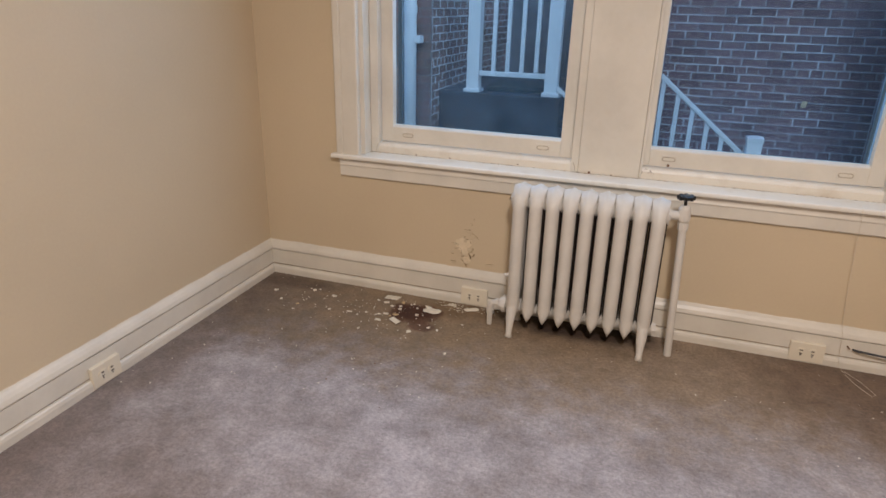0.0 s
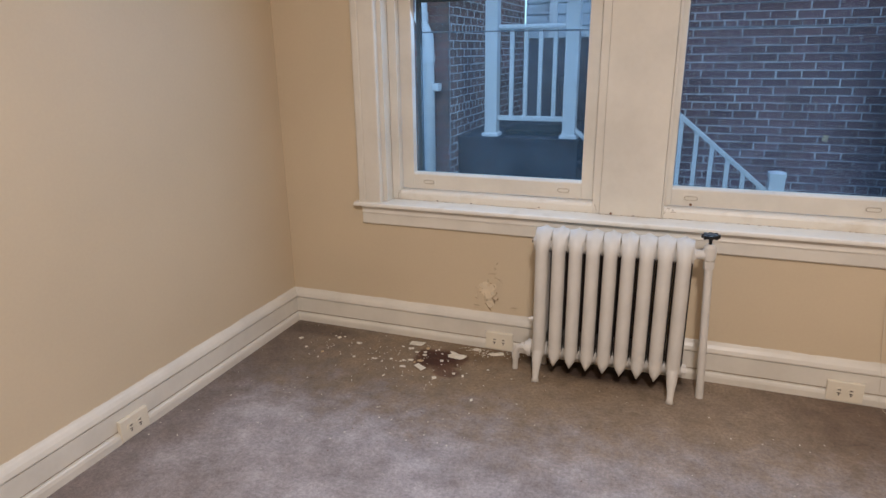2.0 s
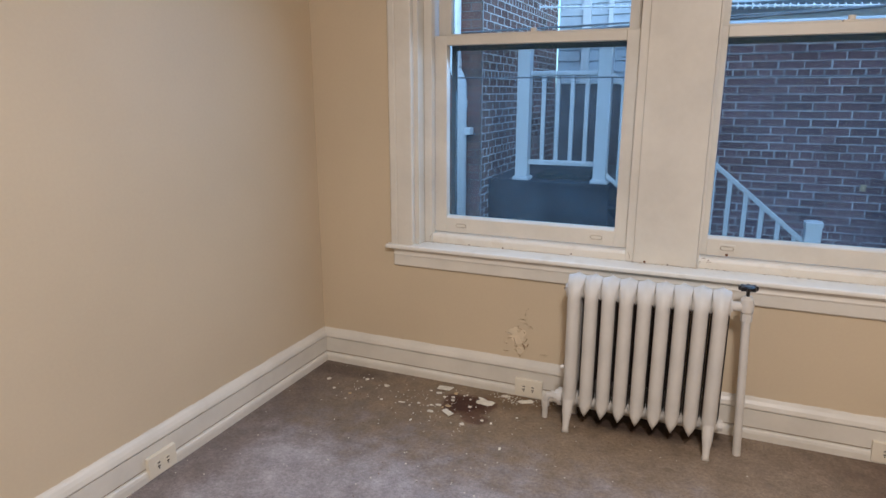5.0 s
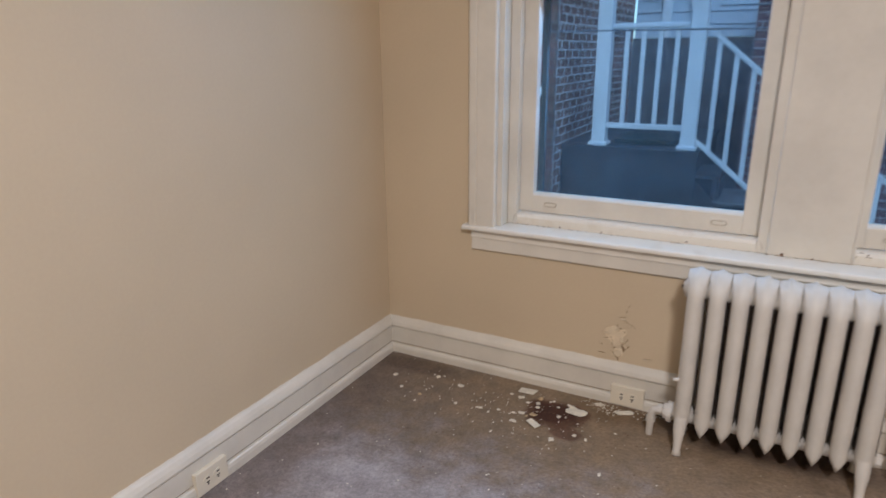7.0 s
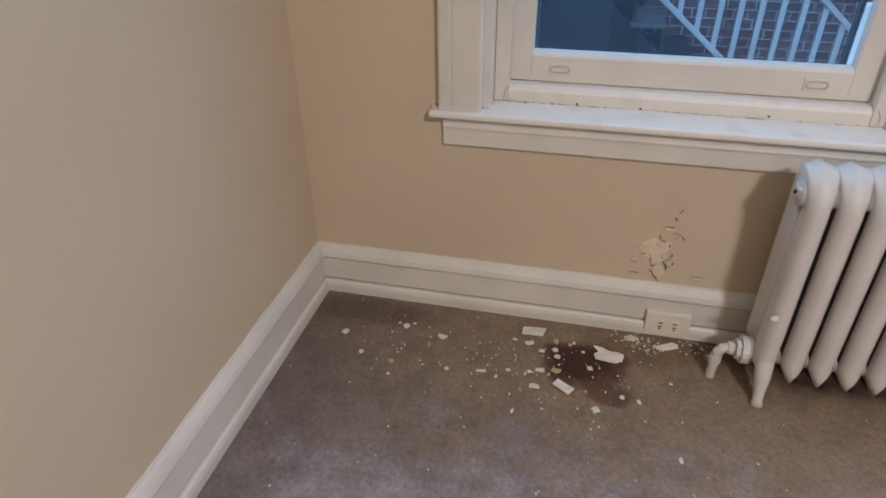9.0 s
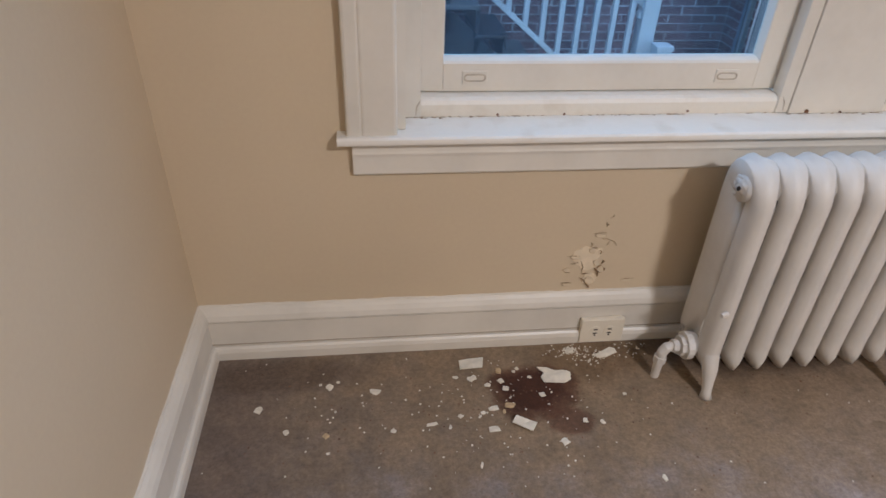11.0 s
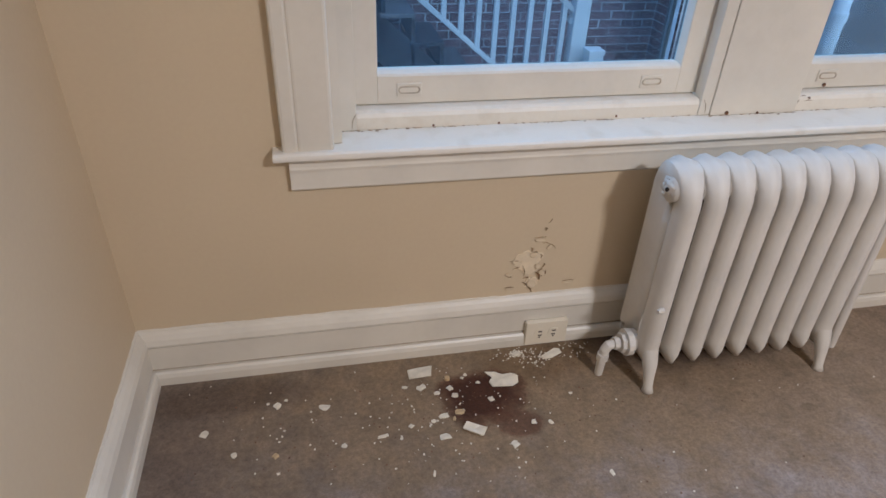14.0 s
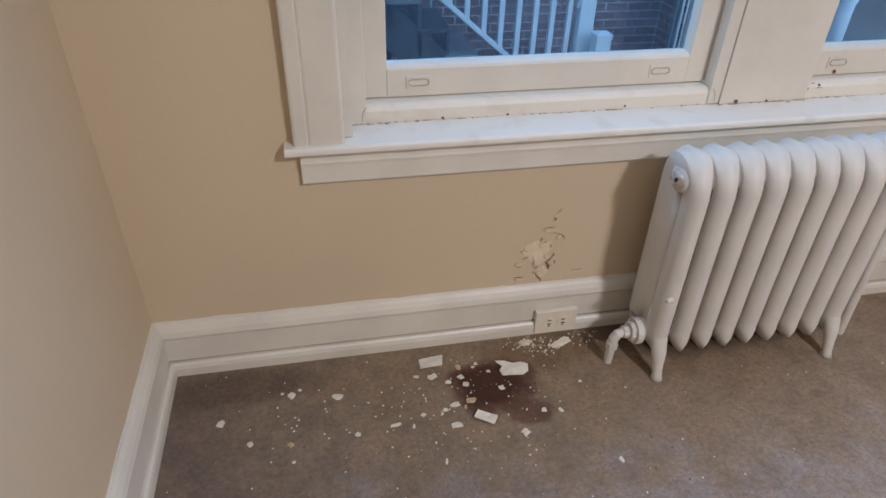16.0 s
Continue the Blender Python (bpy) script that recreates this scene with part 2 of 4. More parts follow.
# ---- building helpers ----
def obj(name, bm, material, parent=None, label="", smooth=False):
    me = bpy.data.meshes.new(name)
    bmesh.ops.recalc_face_normals(bm, faces=bm.faces)
    bm.to_mesh(me)
    bm.free()
    me.materials.append(material)
    if smooth:
        for p in me.polygons:
            p.use_smooth = True
    ob = new(name, me)
    if parent:
        ob.parent = parent
    return tagged(ob, label)


def part(name, bm, material, parent, label="", smooth=False):
    return obj(name, bm, material, parent, label, smooth)


def thing(name, at, label, category, group="", kind=""):
    ob = new(name)
    ob.empty_display_size = 0.1
    ob.matrix_world = at if isinstance(at, Matrix) else Matrix.Translation(at)
    return tagged(ob, label, category, group, kind)


def add_box(bm, x0, x1, y0, y1, z0, z1, bevel=0.0, m=None):
    r = bmesh.ops.create_cube(bm, size=1)
    vs = r["verts"]
    bmesh.ops.scale(bm, vec=(x1 - x0, y1 - y0, z1 - z0), verts=vs)
    bmesh.ops.translate(bm, vec=((x0 + x1) / 2, (y0 + y1) / 2, (z0 + z1) / 2), verts=vs)
    if m:
        bmesh.ops.transform(bm, matrix=m, verts=vs)
    if bevel:
        es = {e for v in vs for e in v.link_edges}
        bmesh.ops.bevel(bm, geom=list(es), offset=bevel, segments=2, affect="EDGES", profile=0.5)
    return bm


def box(*a, **k):
    return add_box(bmesh.new(), *a, **k)


def extrude(profile, axis, a, b, flip=None):
    """A prism: profile points (u, v) swept from a to b along x or y or z."""
    bm = bmesh.new()

    def at(u, v, s):
        return {"x": (s, u, v), "y": (u, s, v), "z": (u, v, s)}[axis]

    A = [bm.verts.new(at(u, v, a)) for u, v in profile]
    B = [bm.verts.new(at(u, v, b)) for u, v in profile]
    n = len(profile)
    for i in range(n):
        bm.faces.new((A[i], A[(i + 1) % n], B[(i + 1) % n], B[i]))
    bm.faces.new(A[::-1])
    bm.faces.new(B)
    return bm


def add_tube(bm, points, radius, sides=12, caps=True):
    """A round tube along points; radius a number or one per point."""
    pts = [Vector(p) for p in points]
    rad = radius if isinstance(radius, (list, tuple)) else [radius] * len(pts)
    rings, up = [], None
    for i, p in enumerate(pts):
        d = (pts[min(i + 1, len(pts) - 1)] - pts[max(i - 1, 0)]).normalized()
        if up is None:
            up = d.orthogonal().normalized()
        up = (up - d * up.dot(d)).normalized()
        side = d.cross(up)
        rings.append([bm.verts.new(p + rad[i] * (math.cos(a) * up + math.sin(a) * side)) for a in [2 * math.pi * k / sides for k in range(sides)]])
    for r0, r1 in zip(rings, rings[1:]):
        for k in range(sides):
            bm.faces.new((r0[k], r0[(k + 1) % sides], r1[(k + 1) % sides], r1[k]))
    if caps:
        bm.faces.new(rings[0][::-1])
        bm.faces.new(rings[-1])
    return bm


def tube(points, radius, sides=12):
    return add_tube(bmesh.new(), points, radius, sides)


def structure(name, bm, material, label, category, smooth=False):
    return tagged(obj(name, bm, material, smooth=smooth), label, category, kind="structure")


# ---- the room ----
RX, RY, RZ = 3.9, -4.3, 2.62
WX0, WX1, WZ0, WZ1 = 0.505, 2.585, 0.60, 2.22
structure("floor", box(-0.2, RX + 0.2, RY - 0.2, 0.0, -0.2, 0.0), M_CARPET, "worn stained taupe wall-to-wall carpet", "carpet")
structure("ceiling", box(-0.2, RX + 0.2, RY - 0.2, 0.3, RZ, RZ + 0.2), M_CEIL, "plain painted plaster ceiling", "ceiling")
bm = bmesh.new()
add_box(bm, -0.2, WX0, 0, 0.30, -0.2, RZ)
add_box(bm, WX1, RX + 0.2, 0, 0.30, -0.2, RZ)
add_box(bm, WX0, WX1, 0, 0.30, -0.2, WZ0)
add_box(bm, WX0, WX1, 0, 0.30, WZ1, RZ)
wall_north = structure("wall_north", bm, M_WALL, "tan painted plaster wall with peeling patch", "wall")
structure("wall_west", box(-0.2, 0, RY, 0, 0, RZ), M_WALL, "plain tan painted plaster wall", "wall")
structure("wall_east", box(RX, RX + 0.2, RY, 0, 0, RZ), M_WALL, "plain tan painted plaster wall", "wall")
structure("wall_south", box(-0.2, RX + 0.2, RY - 0.2, RY, 0, RZ), M_WALL, "plain tan painted plaster wall", "wall")

# baseboard: shoe, flat board, sloped cap
BASE = [(0, 0), (0.032, 0), (0.032, 0.024), (0.029, 0.035), (0.024, 0.040), (0.012, 0.0405), (0.012, 0.046), (0.0195, 0.0465), (0.0195, 0.1170), (0.0120, 0.1170), (0.0120, 0.1205), (0.0225, 0.121), (0.0235, 0.126), (0.0195, 0.140), (0.0125, 0.152), (0.0055, 0.159), (0, 0.160)]
boards = (
    structure("baseboard", extrude([(-d, z) for d, z in BASE], "x", 0, RX), M_TRIM, "cream painted moulded wooden baseboard", "baseboard"),
    structure("baseboard", extrude([(d, z) for d, z in BASE], "y", RY, -0.0), M_TRIM, "cream painted moulded wooden baseboard", "baseboard"),
    structure("baseboard", extrude([(RX - d, z) for d, z in BASE], "y", RY, 0), M_TRIM, "cream painted moulded wooden baseboard", "baseboard"),
)
# dark strips inside both grooves stand in for the shade there
for z0, z1, d0, d1 in ((0.1171, 0.1204, 0.004, 0.0135), (0.0408, 0.0457, 0.004, 0.0165)):
    part("joint", box(d1, RX - d1, -d1, -d0, z0, z1), M_JOINT, boards[0], "dark strip painted as groove shade")
    part("joint", box(d0, d1, RY, -d1, z0, z1), M_JOINT, boards[1], "dark strip painted as groove shade")

def paint_edge(along, a, b, seed, parent):
    """Trim paint brushed unevenly onto the wall above the baseboard."""
    bm = bmesh.new()
    n = int(abs(b - a) / 0.012)
    rows = []
    for k in range(n + 1):
        u = a + (b - a) * k / n
        h = 0.1635 + 0.0035 * noise.noise(Vector((u * 9, seed, 0))) + 0.0025 * noise.noise(Vector((u * 38, seed, 4)))
        ring = ((0.0, 0.1585), (0.0035, 0.1585), (0.0012, h), (0.0, h + 0.0004))
        rows.append([bm.verts.new((u, -d, z) if along == "x" else (d, u, z)) for d, z in ring])
    for r0, r1 in zip(rows, rows[1:]):
        for k in range(3):
            bm.faces.new((r0[k], r0[k + 1], r1[k + 1], r1[k]))
    return part("paint_edge", bm, M_TRIM, parent, "uneven brushed edge of cream paint")


paint_edge("x", 0.003, RX, 2, boards[0])
paint_edge("y", RY, -0.003, 7, boards[1])

# window trim
CAS = [(0.0, 0.0), (0.0, -0.024), (0.003, -0.028), (0.008, -0.0295), (0.029, -0.0295), (0.0318, -0.0283), (0.0326, -0.0262), (0.0346, -0.0262), (0.0356, -0.0278), (0.040, -0.0285), (0.103, -0.0278), (0.1075, -0.0262), (0.1095, -0.0232), (0.110, -0.018), (0.110, 0.0)]
structure("window_casing", extrude([(0.398 + u, v) for u, v in CAS], "z", 0.632, 2.33), M_TRIM, "cream painted moulded window casing", "trim")
structure("window_casing", extrude([(2.692 - u, v) for u, v in CAS], "z", 0.632, 2.33), M_TRIM, "cream painted moulded window casing", "trim")
structure("window_head_casing", extrude([(v, 2.33 - u) for u, v in CAS], "x", 0.508, 2.582), M_TRIM, "cream painted head casing", "trim")
STOOL = [(-0.040, 0.6135), (-0.0435, 0.616), (-0.0445, 0.622), (-0.0435, 0.628), (-0.039, 0.632), (0.075, 0.634), (0.075, 0.6135)]
structure("window_stool", extrude(STOOL, "x", 0.378, 2.712), M_STOOL, "cream painted wooden window stool, scuffed", "window sill")
APRON = [(0, 0.530), (-0.012, 0.530), (-0.016, 0.535), (-0.016, 0.578), (-0.0205, 0.580), (-0.0210, 0.585), (-0.0190, 0.590), (-0.0182, 0.596), (-0.0192, 0.602), (-0.0225, 0.607), (-0.028, 0.6105), (-0.036, 0.6125), (-0.036, 0.6132), (0, 0.6132)]
structure("window_apron", extrude(APRON, "x", 0.409, 2.681), M_TRIM, "cream painted apron board under the stool", "trim")
structure("window_mullion", box(1.452, 1.690, 0.058, 0.26, 0.634, WZ1, bevel=0.0012), M_TRIM, "wide cream painted mullion between two windows", "trim")
bm = bmesh.new()
add_box(bm, WX0 + 0.001, WX0 + 0.022, 0.001, 0.29, 0.634, WZ1)
add_box(bm, WX1 - 0.022, WX1 - 0.001, 0.001, 0.29, 0.634, WZ1)
add_box(bm, WX0 + 0.022, WX1 - 0.022, 0.001, 0.29, WZ1 - 0.022, WZ1 - 0.001)
structure("window_jamb", bm, M_TRIM, "cream painted window jamb lining", "trim")
structure("outer_sill", box(WX0, WX1, 0.075, 0.36, 0.57, 0.633), M_DIRT, "weathered painted outer sill", "window sill")


def sash_window(name, x0, x1, lo, hi):
    """A double-hung window between x0 and x1: stops, lower and upper sash."""
    w = thing(name, (0, 0, 0), "double-hung window with cream painted sashes", "window", kind="structure")
    g0, g1 = x0 + 0.058, x1 - 0.058
    part("stop_bead", extrude([(0.066, 0.634), (0.066, 0.662), (0.070, 0.671), (0.078, 0.676), (0.112, 0.678), (0.112, 0.634)], "x", max(x0 + 0.0045, lo + 0.0085), x1 - 0.0045), M_DIRT, w, "grimy painted stop bead")
    part("stop_bead", box(lo, max(x0 + 0.004, lo + 0.008), 0.062, 0.098, 0.635, 2.19, bevel=0.0015), M_TRIM, w)
    part("stop_bead", box(x1 - 0.004, hi, 0.062, 0.098, 0.635, 2.19, bevel=0.0015), M_TRIM, w)
    low = part("lower_sash", box(max(x0 + 0.001, lo), g0, 0.102, 0.142, 0.680, 1.535, bevel=0.003), M_TRIM, w, "cream painted lower sash")
    part("stile", box(g1, min(x1 + 0.02, hi), 0.102, 0.142, 0.680, 1.535, bevel=0.003), M_TRIM, low)
    part("bottom_rail", extrude([(0.102, 0.681), (0.102, 0.744), (0.106, 0.749), (0.120, 0.754), (0.142, 0.754), (0.142, 0.681)], "x", g0, g1), M_TRIM, low)
    part("meeting_rail", box(g0, g1, 0.100, 0.144, 1.495, 1.534, bevel=0.003), M_TRIM, low)
    p = part("pane", box(g0 - 0.004, g1 + 0.004, 0.135, 0.138, 0.75, 1.50), M_GLASS, low, "clear window pane")
    p.visible_shadow = False
    storm = part("storm_frame", box(g0 - 0.018, g0 + 0.001, 0.206, 0.226, 0.70, 1.535), M_DARKMETAL, w, "dark metal storm screen frame")
    part("rail", box(g0 + 0.001, g1 + 0.012, 0.206, 0.226, 1.478, 1.535), M_DARKMETAL, storm)
    part("rail", box(g0 + 0.001, g1 + 0.012, 0.206, 0.226, 0.69, 0.712), M_DARKMETAL, storm)
    part("stile", box(g1 + 0.002, g1 + 0.012, 0.206, 0.226, 0.713, 1.477), M_DARKMETAL, storm)
    mesh = part("screen", box(g0 + 0.001, g1 + 0.002, 0.2155, 0.2160, 0.713, 1.478), M_SCREEN, storm, "fine grey insect screen")
    mesh.visible_shadow = False
    for cx in (g0 + 0.072, g1 - 0.072):
        bm = box(cx - 0.029, cx + 0.029, 0.0985, 0.103, 0.698, 0.729, bevel=0.0015)
        lift = part("sash_lift", bm, M_TRIM, low, "painted-over recessed sash lift")
        # darker loop draws the shade of the lift's groove as colour
        loop = [(cx + sx * 0.0155 + 0.0085 * math.sin(a) * sx, 0.7135 + 0.0075 * math.cos(a) * sx) for sx in (1, -1) for a in [math.pi * k / 6 for k in range(7)]]
        bm = bmesh.new()
        add_tube(bm, [(u, 0.0982, v) for u, v in loop + loop[:1]], 0.0021, 6)
        part("lift_rim", bm, M_LIFT, lift)
    up = part("upper_sash", box(max(x0 + 0.001, lo), g0, 0.150, 0.190, 1.500, 2.19), M_TRIM, w, "cream painted upper sash")
    part("stile", box(g1, min(x1 + 0.02, hi), 0.150, 0.190, 1.500, 2.19), M_TRIM, up)
    part("meeting_rail", box(g0, g1, 0.150, 0.190, 1.500, 1.544), M_TRIM, up)
    part("top_rail", box(g0, g1, 0.150, 0.190, 2.14, 2.19), M_TRIM, up)
    p = part("pane", box(g0 - 0.004, g1 + 0.004, 0.168, 0.171, 1.54, 2.145), M_GLASS, up, "clear window pane")
    p.visible_shadow = False
    latch = bmesh.new()
    cx = (g0 + g1) / 2
    add_box(latch, cx - 0.025, cx + 0.025, 0.108, 0.136, 1.534, 1.541, bevel=0.002)
    add_tube(latch, [(cx, 0.122, 1.54), (cx, 0.122, 1.555)], 0.012)
    part("sash_latch", latch, M_TRIM, low, "painted sash latch")
    return w


sash_window("window_1", 0.560, 1.424, 0.528, 1.451)
for x, side in ((0.564, -1), (1.427, 1)):
    structure("mitre_crack", tube([(x + side * 0.000, 0.0612, 0.676), (x + side * 0.009, 0.0612, 0.660), (x + side * 0.011, 0.0612, 0.640)], [0.0005, 0.0012, 0.0006], 5), M_JOINT, "dark open crack in the window stop", "trim")
sash_window("window_2", 1.664, 2.540, 1.691, 2.562)


for p, q in (((1.704, 0.0652, 0.664), (1.700, 0.0652, 0.652)), ((1.722, 0.0652, 0.660), (1.744, 0.0652, 0.661)), ((1.706, 0.0672, 0.6725), (1.722, 0.0676, 0.6732))):
    structure("paint_crack", tube([p, ((p[0] + q[0]) / 2, p[1], (p[2] + q[2]) / 2 + 0.001), q], [0.0005, 0.0013, 0.0006], 5), M_JOINT, "dark chipped crack in the window stop", "trim")


# ---- radiator ----
COL = [(1, 0.0), (0.985, 0.17), (0.94, 0.36), (0.85, 0.54), (0.69, 0.73), (0.40, 0.92), (0, 1.0), (-0.40, 0.92), (-0.69, 0.73), (-0.85, 0.54), (-0.94, 0.36), (-0.985, 0.17), (-1, 0.0), (-1, -0.70), (-0.93, -0.94), (-0.72, -1.0), (0.72, -1.0), (0.93, -0.94), (1, -0.70)]
TOP = [(u, v if v < 0.05 else (0.80 + 0.12 * (1 - abs(u)) + (0.13 if abs(u) < 0.05 else 0))) for u, v in COL]
LOW = [(u, v if v < 0.05 else (0.10 + 0.90 * (1 - abs(u)))) for u, v in COL]


def section_mesh(end=False):
    """One two-column section: an oval swept round an upright rounded loop."""
    bm = bmesh.new()
    yc, cy, z0, z1, r = 0.02, 0.05, 0.106, 0.578, 0.045
    path = []
    rb = 0.014
    for (py, pz, a0, rr) in ((cy - r, z1 - r, 0, r), (-cy + r, z1 - r, 90, r), (-cy + rb, z0 + rb, 180, rb), (cy - rb, z0 + rb, 270, rb)):
        for k in range(7):
            a = radians(a0 + 15 * k)
            path.append((py + rr * math.cos(a), pz + rr * math.sin(a), a))
    full = []
    for i, (y, z, a) in enumerate(path):
        full.append((y, z, a))
        if i % 7 == 6:
            y2, z2, a2 = path[(i + 1) % len(path)]
            steps = 5 if i % 14 == 13 else 2
            for s in range(1, steps):
                f = s / steps
                full.append((y + (y2 - y) * f, z + (z2 - z) * f, a))
    rings = []
    for y, z, a in full:
        upright = abs(math.sin(a))
        out = (math.cos(a), math.sin(a))
        top = z > 0.3
        half = 0.0254 + (0.0068 * upright ** 3 if top else 0.0)
        deep = 0.035 + (0.011 if top else 0.015) * upright ** 4 + (0.0 if top or y > 0 else 0.016 * abs(math.sin(2 * a)) ** 2)
        side = COL if upright < 0.3 else (TOP if top else LOW)
        if not top:
            half -= 0.0022 * upright ** 2
        ring = []
        for (cx, c0), (_, c1) in zip(COL, side):
            cr = c0 + (c1 - c0) * upright ** 2
            inner = (0.018 if y < 0 else 0.078) * (1 - upright ** 2) + 0.048 * upright ** 2
            q = deep * cr if cr > 0 else inner * cr
            # inner sides widened to close the see-through gaps
            wide = 1.22 if c0 < -0.5 and not end and upright < 0.5 else 1.0
            ring.append(bm.verts.new((half * cx * wide, yc + y + q * out[0], z + q * out[1])))
        rings.append(ring)
    n = len(COL)
    for i in range(len(rings)):
        a, b = rings[i], rings[(i + 1) % len(rings)]
        for k in range(n):
            f = bm.faces.new((a[k], a[(k + 1) % n], b[(k + 1) % n], b[k]))
            # inner faces dark: shade between the columns put into the colour
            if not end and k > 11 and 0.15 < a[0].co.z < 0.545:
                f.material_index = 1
    if end:
        add_box(bm, -0.0215, 0.0215, -0.03, 0.078, 0.09, 0.20)
    for z in (0.112, 0.560):
        add_tube(bm, [(-0.0335, 0, z), (0.0335, 0, z)], 0.030, 14)
    return bm


RAD = thing("radiator", (1.274, -0.170, 0), "white painted cast-iron radiator under the window", "radiator")
PITCH = 0.0642
made = {}
for i in range(9):
    end = i == 0
    if end not in made:
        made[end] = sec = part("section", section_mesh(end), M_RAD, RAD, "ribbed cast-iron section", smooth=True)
        sec.data.materials.append(M_IRON_GAP_SHADE)
    else:
        sec = new("section", made[end].data)
        sec.parent = RAD
        tagged(sec, "ribbed cast-iron section")
    sec.location = (i * PITCH, 0, 0)
for i in (0, 8):
    for sy in (-1, 1):
        leg = [(0, sy * 0.036, 0.150), (0, sy * 0.048, 0.112), (0, sy * 0.062, 0.078), (0, sy * 0.073, 0.044), (0, sy * 0.080, 0.016), (0, sy * 0.084, 0.0)]
        lg = part("leg", tube(leg, [0.016, 0.0215, 0.0195, 0.0140, 0.0122, 0.0160], 12), M_RAD, RAD, smooth=True)
        lg.location = (i * PITCH, 0, 0)
bm = bmesh.new()
add_tube(bm, [(-0.034, 0, 0.105), (-0.050, 0, 0.105)], 0.036, 16)
add_tube(bm, [(-0.050, 0, 0.105), (-0.062, 0, 0.105)], 0.027, 8)
part("end_bushing", bm, M_RAD, RAD, "hexagonal painted bushing")
bm = bmesh.new()
add_tube(bm, [(-0.060, 0, 0.105), (-0.078, 0, 0.105), (-0.092, 0, 0.100), (-0.100, 0, 0.086), (-0.102, 0, 0.06), (-0.103, 0, 0.0)], [0.012, 0.012, 0.0135, 0.0135, 0.012, 0.011], 12)
add_tube(bm, [(-0.066, 0, 0.105), (-0.080, 0, 0.105)], 0.017, 8)
add_tube(bm, [(-0.1015, 0, 0.072), (-0.102, 0, 0.052)], 0.016, 8)
part("drain_elbow", bm, M_RAD, RAD, "painted pipe elbow", smooth=False)
bm = bmesh.new()
for k, (ly, lz, lr) in enumerate(((0.0, 0.566, 0.019), (0.018, 0.572, 0.013), (0.026, 0.556, 0.010), (0.022, 0.540, 0.007), (-0.016, 0.560, 0.011))):
    r = bmesh.ops.create_icosphere(bm, subdivisions=3, radius=lr)
    for v in r["verts"]:
        v.co *= 1 + 0.45 * noise.noise(v.co * 110 + Vector((k * 5, 0, 0))) + 0.2 * noise.noise(v.co * 300)
        v.co.x *= 0.62
        v.co += Vector((-0.031, ly, lz))
plug = part("top_plug", bm, M_RAD, RAD, "plug under lumpy broken paint", smooth=True)
part("bolt", tube([(-0.040, -0.004, 0.563), (-0.0455, -0.004, 0.563)], 0.0055, 7), M_IRON_GAP_SHADE, plug, "dark bare bolt head")
bm = bmesh.new()
add_tube(bm, [(-0.018, -0.075, 0.27), (-0.034, -0.08, 0.27)], [0.008, 0.005], 8)
part("bleed_stub", bm, M_RAD, RAD)
bm = bmesh.new()
add_tube(bm, [(8 * PITCH + 0.03, 0, 0.105), (8 * PITCH + 0.048, 0, 0.105)], 0.022, 8)
part("end_plug", bm, M_RAD, RAD)

PIPE = thing("supply_pipe", pose(1.893, -0.170, 0, 0, -2.3, 0), "white painted steam pipe with valve beside the radiator", "pipe")
part("riser", tube([(0, 0, 0), (0, 0, 0.535)], 0.0145, 16), M_RAD, PIPE, smooth=False)
part("collar", tube([(0, 0, 0.52), (0, 0, 0.548)], 0.0195, 8), M_RAD, PIPE)
bm = bmesh.new()
add_tube(bm, [(0, 0, 0.548), (0, 0, 0.556), (0, 0, 0.575), (0, 0, 0.60), (0, 0, 0.612)], [0.016, 0.0215, 0.023, 0.021, 0.013], 16)
add_tube(bm, [(-0.015, 0, 0.572), (-0.052, 0, 0.572)], 0.017, 14)
part("valve_body", bm, M_RAD, PIPE, smooth=False)
part("union_nut", tube([(-0.045, 0, 0.572), (-0.073, 0, 0.572)], 0.023, 6), M_RAD, PIPE)
bm = tube([(0, 0, 0.61), (0, 0, 0.636)], 0.006, 8)
add_tube(bm, [(0, 0, 0.633), (0, 0, 0.637), (0, 0, 0.645), (0, 0, 0.649)], [0.020, 0.027, 0.027, 0.018], 16)
for k in range(8):
    a = k * math.pi / 4
    add_tube(bm, [(0.026 * math.cos(a), 0.026 * math.sin(a), 0.634), (0.026 * math.cos(a), 0.026 * math.sin(a), 0.648)], 0.006, 6)
part("valve_handle", bm, M_BLACK, PIPE, "black bakelite valve handle")


# ---- outlets ----
def outlet(at):
    o = thing("wall_outlet", at, "ivory painted duplex outlet on the baseboard", "outlet", group="baseboard outlets")
    part("box", box(-0.061, 0.061, -0.012, 0.0, 0.004, 0.084, bevel=0.002), M_PLATE, o)
    plate = part("cover_plate", box(-0.0605, 0.0605, -0.0165, -0.0125, 0.006, 0.083, bevel=0.0015), M_PLATE, o, "ivory painted plate")
    for sx in (-0.020, 0.020):
        f = part("receptacle", tube([(sx, -0.0160, 0.046), (sx, -0.0185, 0.046)], 0.0165, 14), M_PLATE, plate)
        for dz in (-0.0065, 0.0065):
            part("slot", box(sx - 0.0055, sx + 0.0055, -0.0192, -0.0186, 0.046 + dz - 0.0020, 0.046 + dz + 0.0020), M_SLOT, plate, "dark contact slot")
        part("earth_hole", tube([(sx, -0.0186, 0.0320), (sx, -0.0192, 0.0320)], 0.0028, 8), M_SLOT, plate)
    return o


first_outlet = outlet(pose(1.063, -0.0205, 0))
copy_thing(first_outlet, pose(2.398, -0.0205, 0))
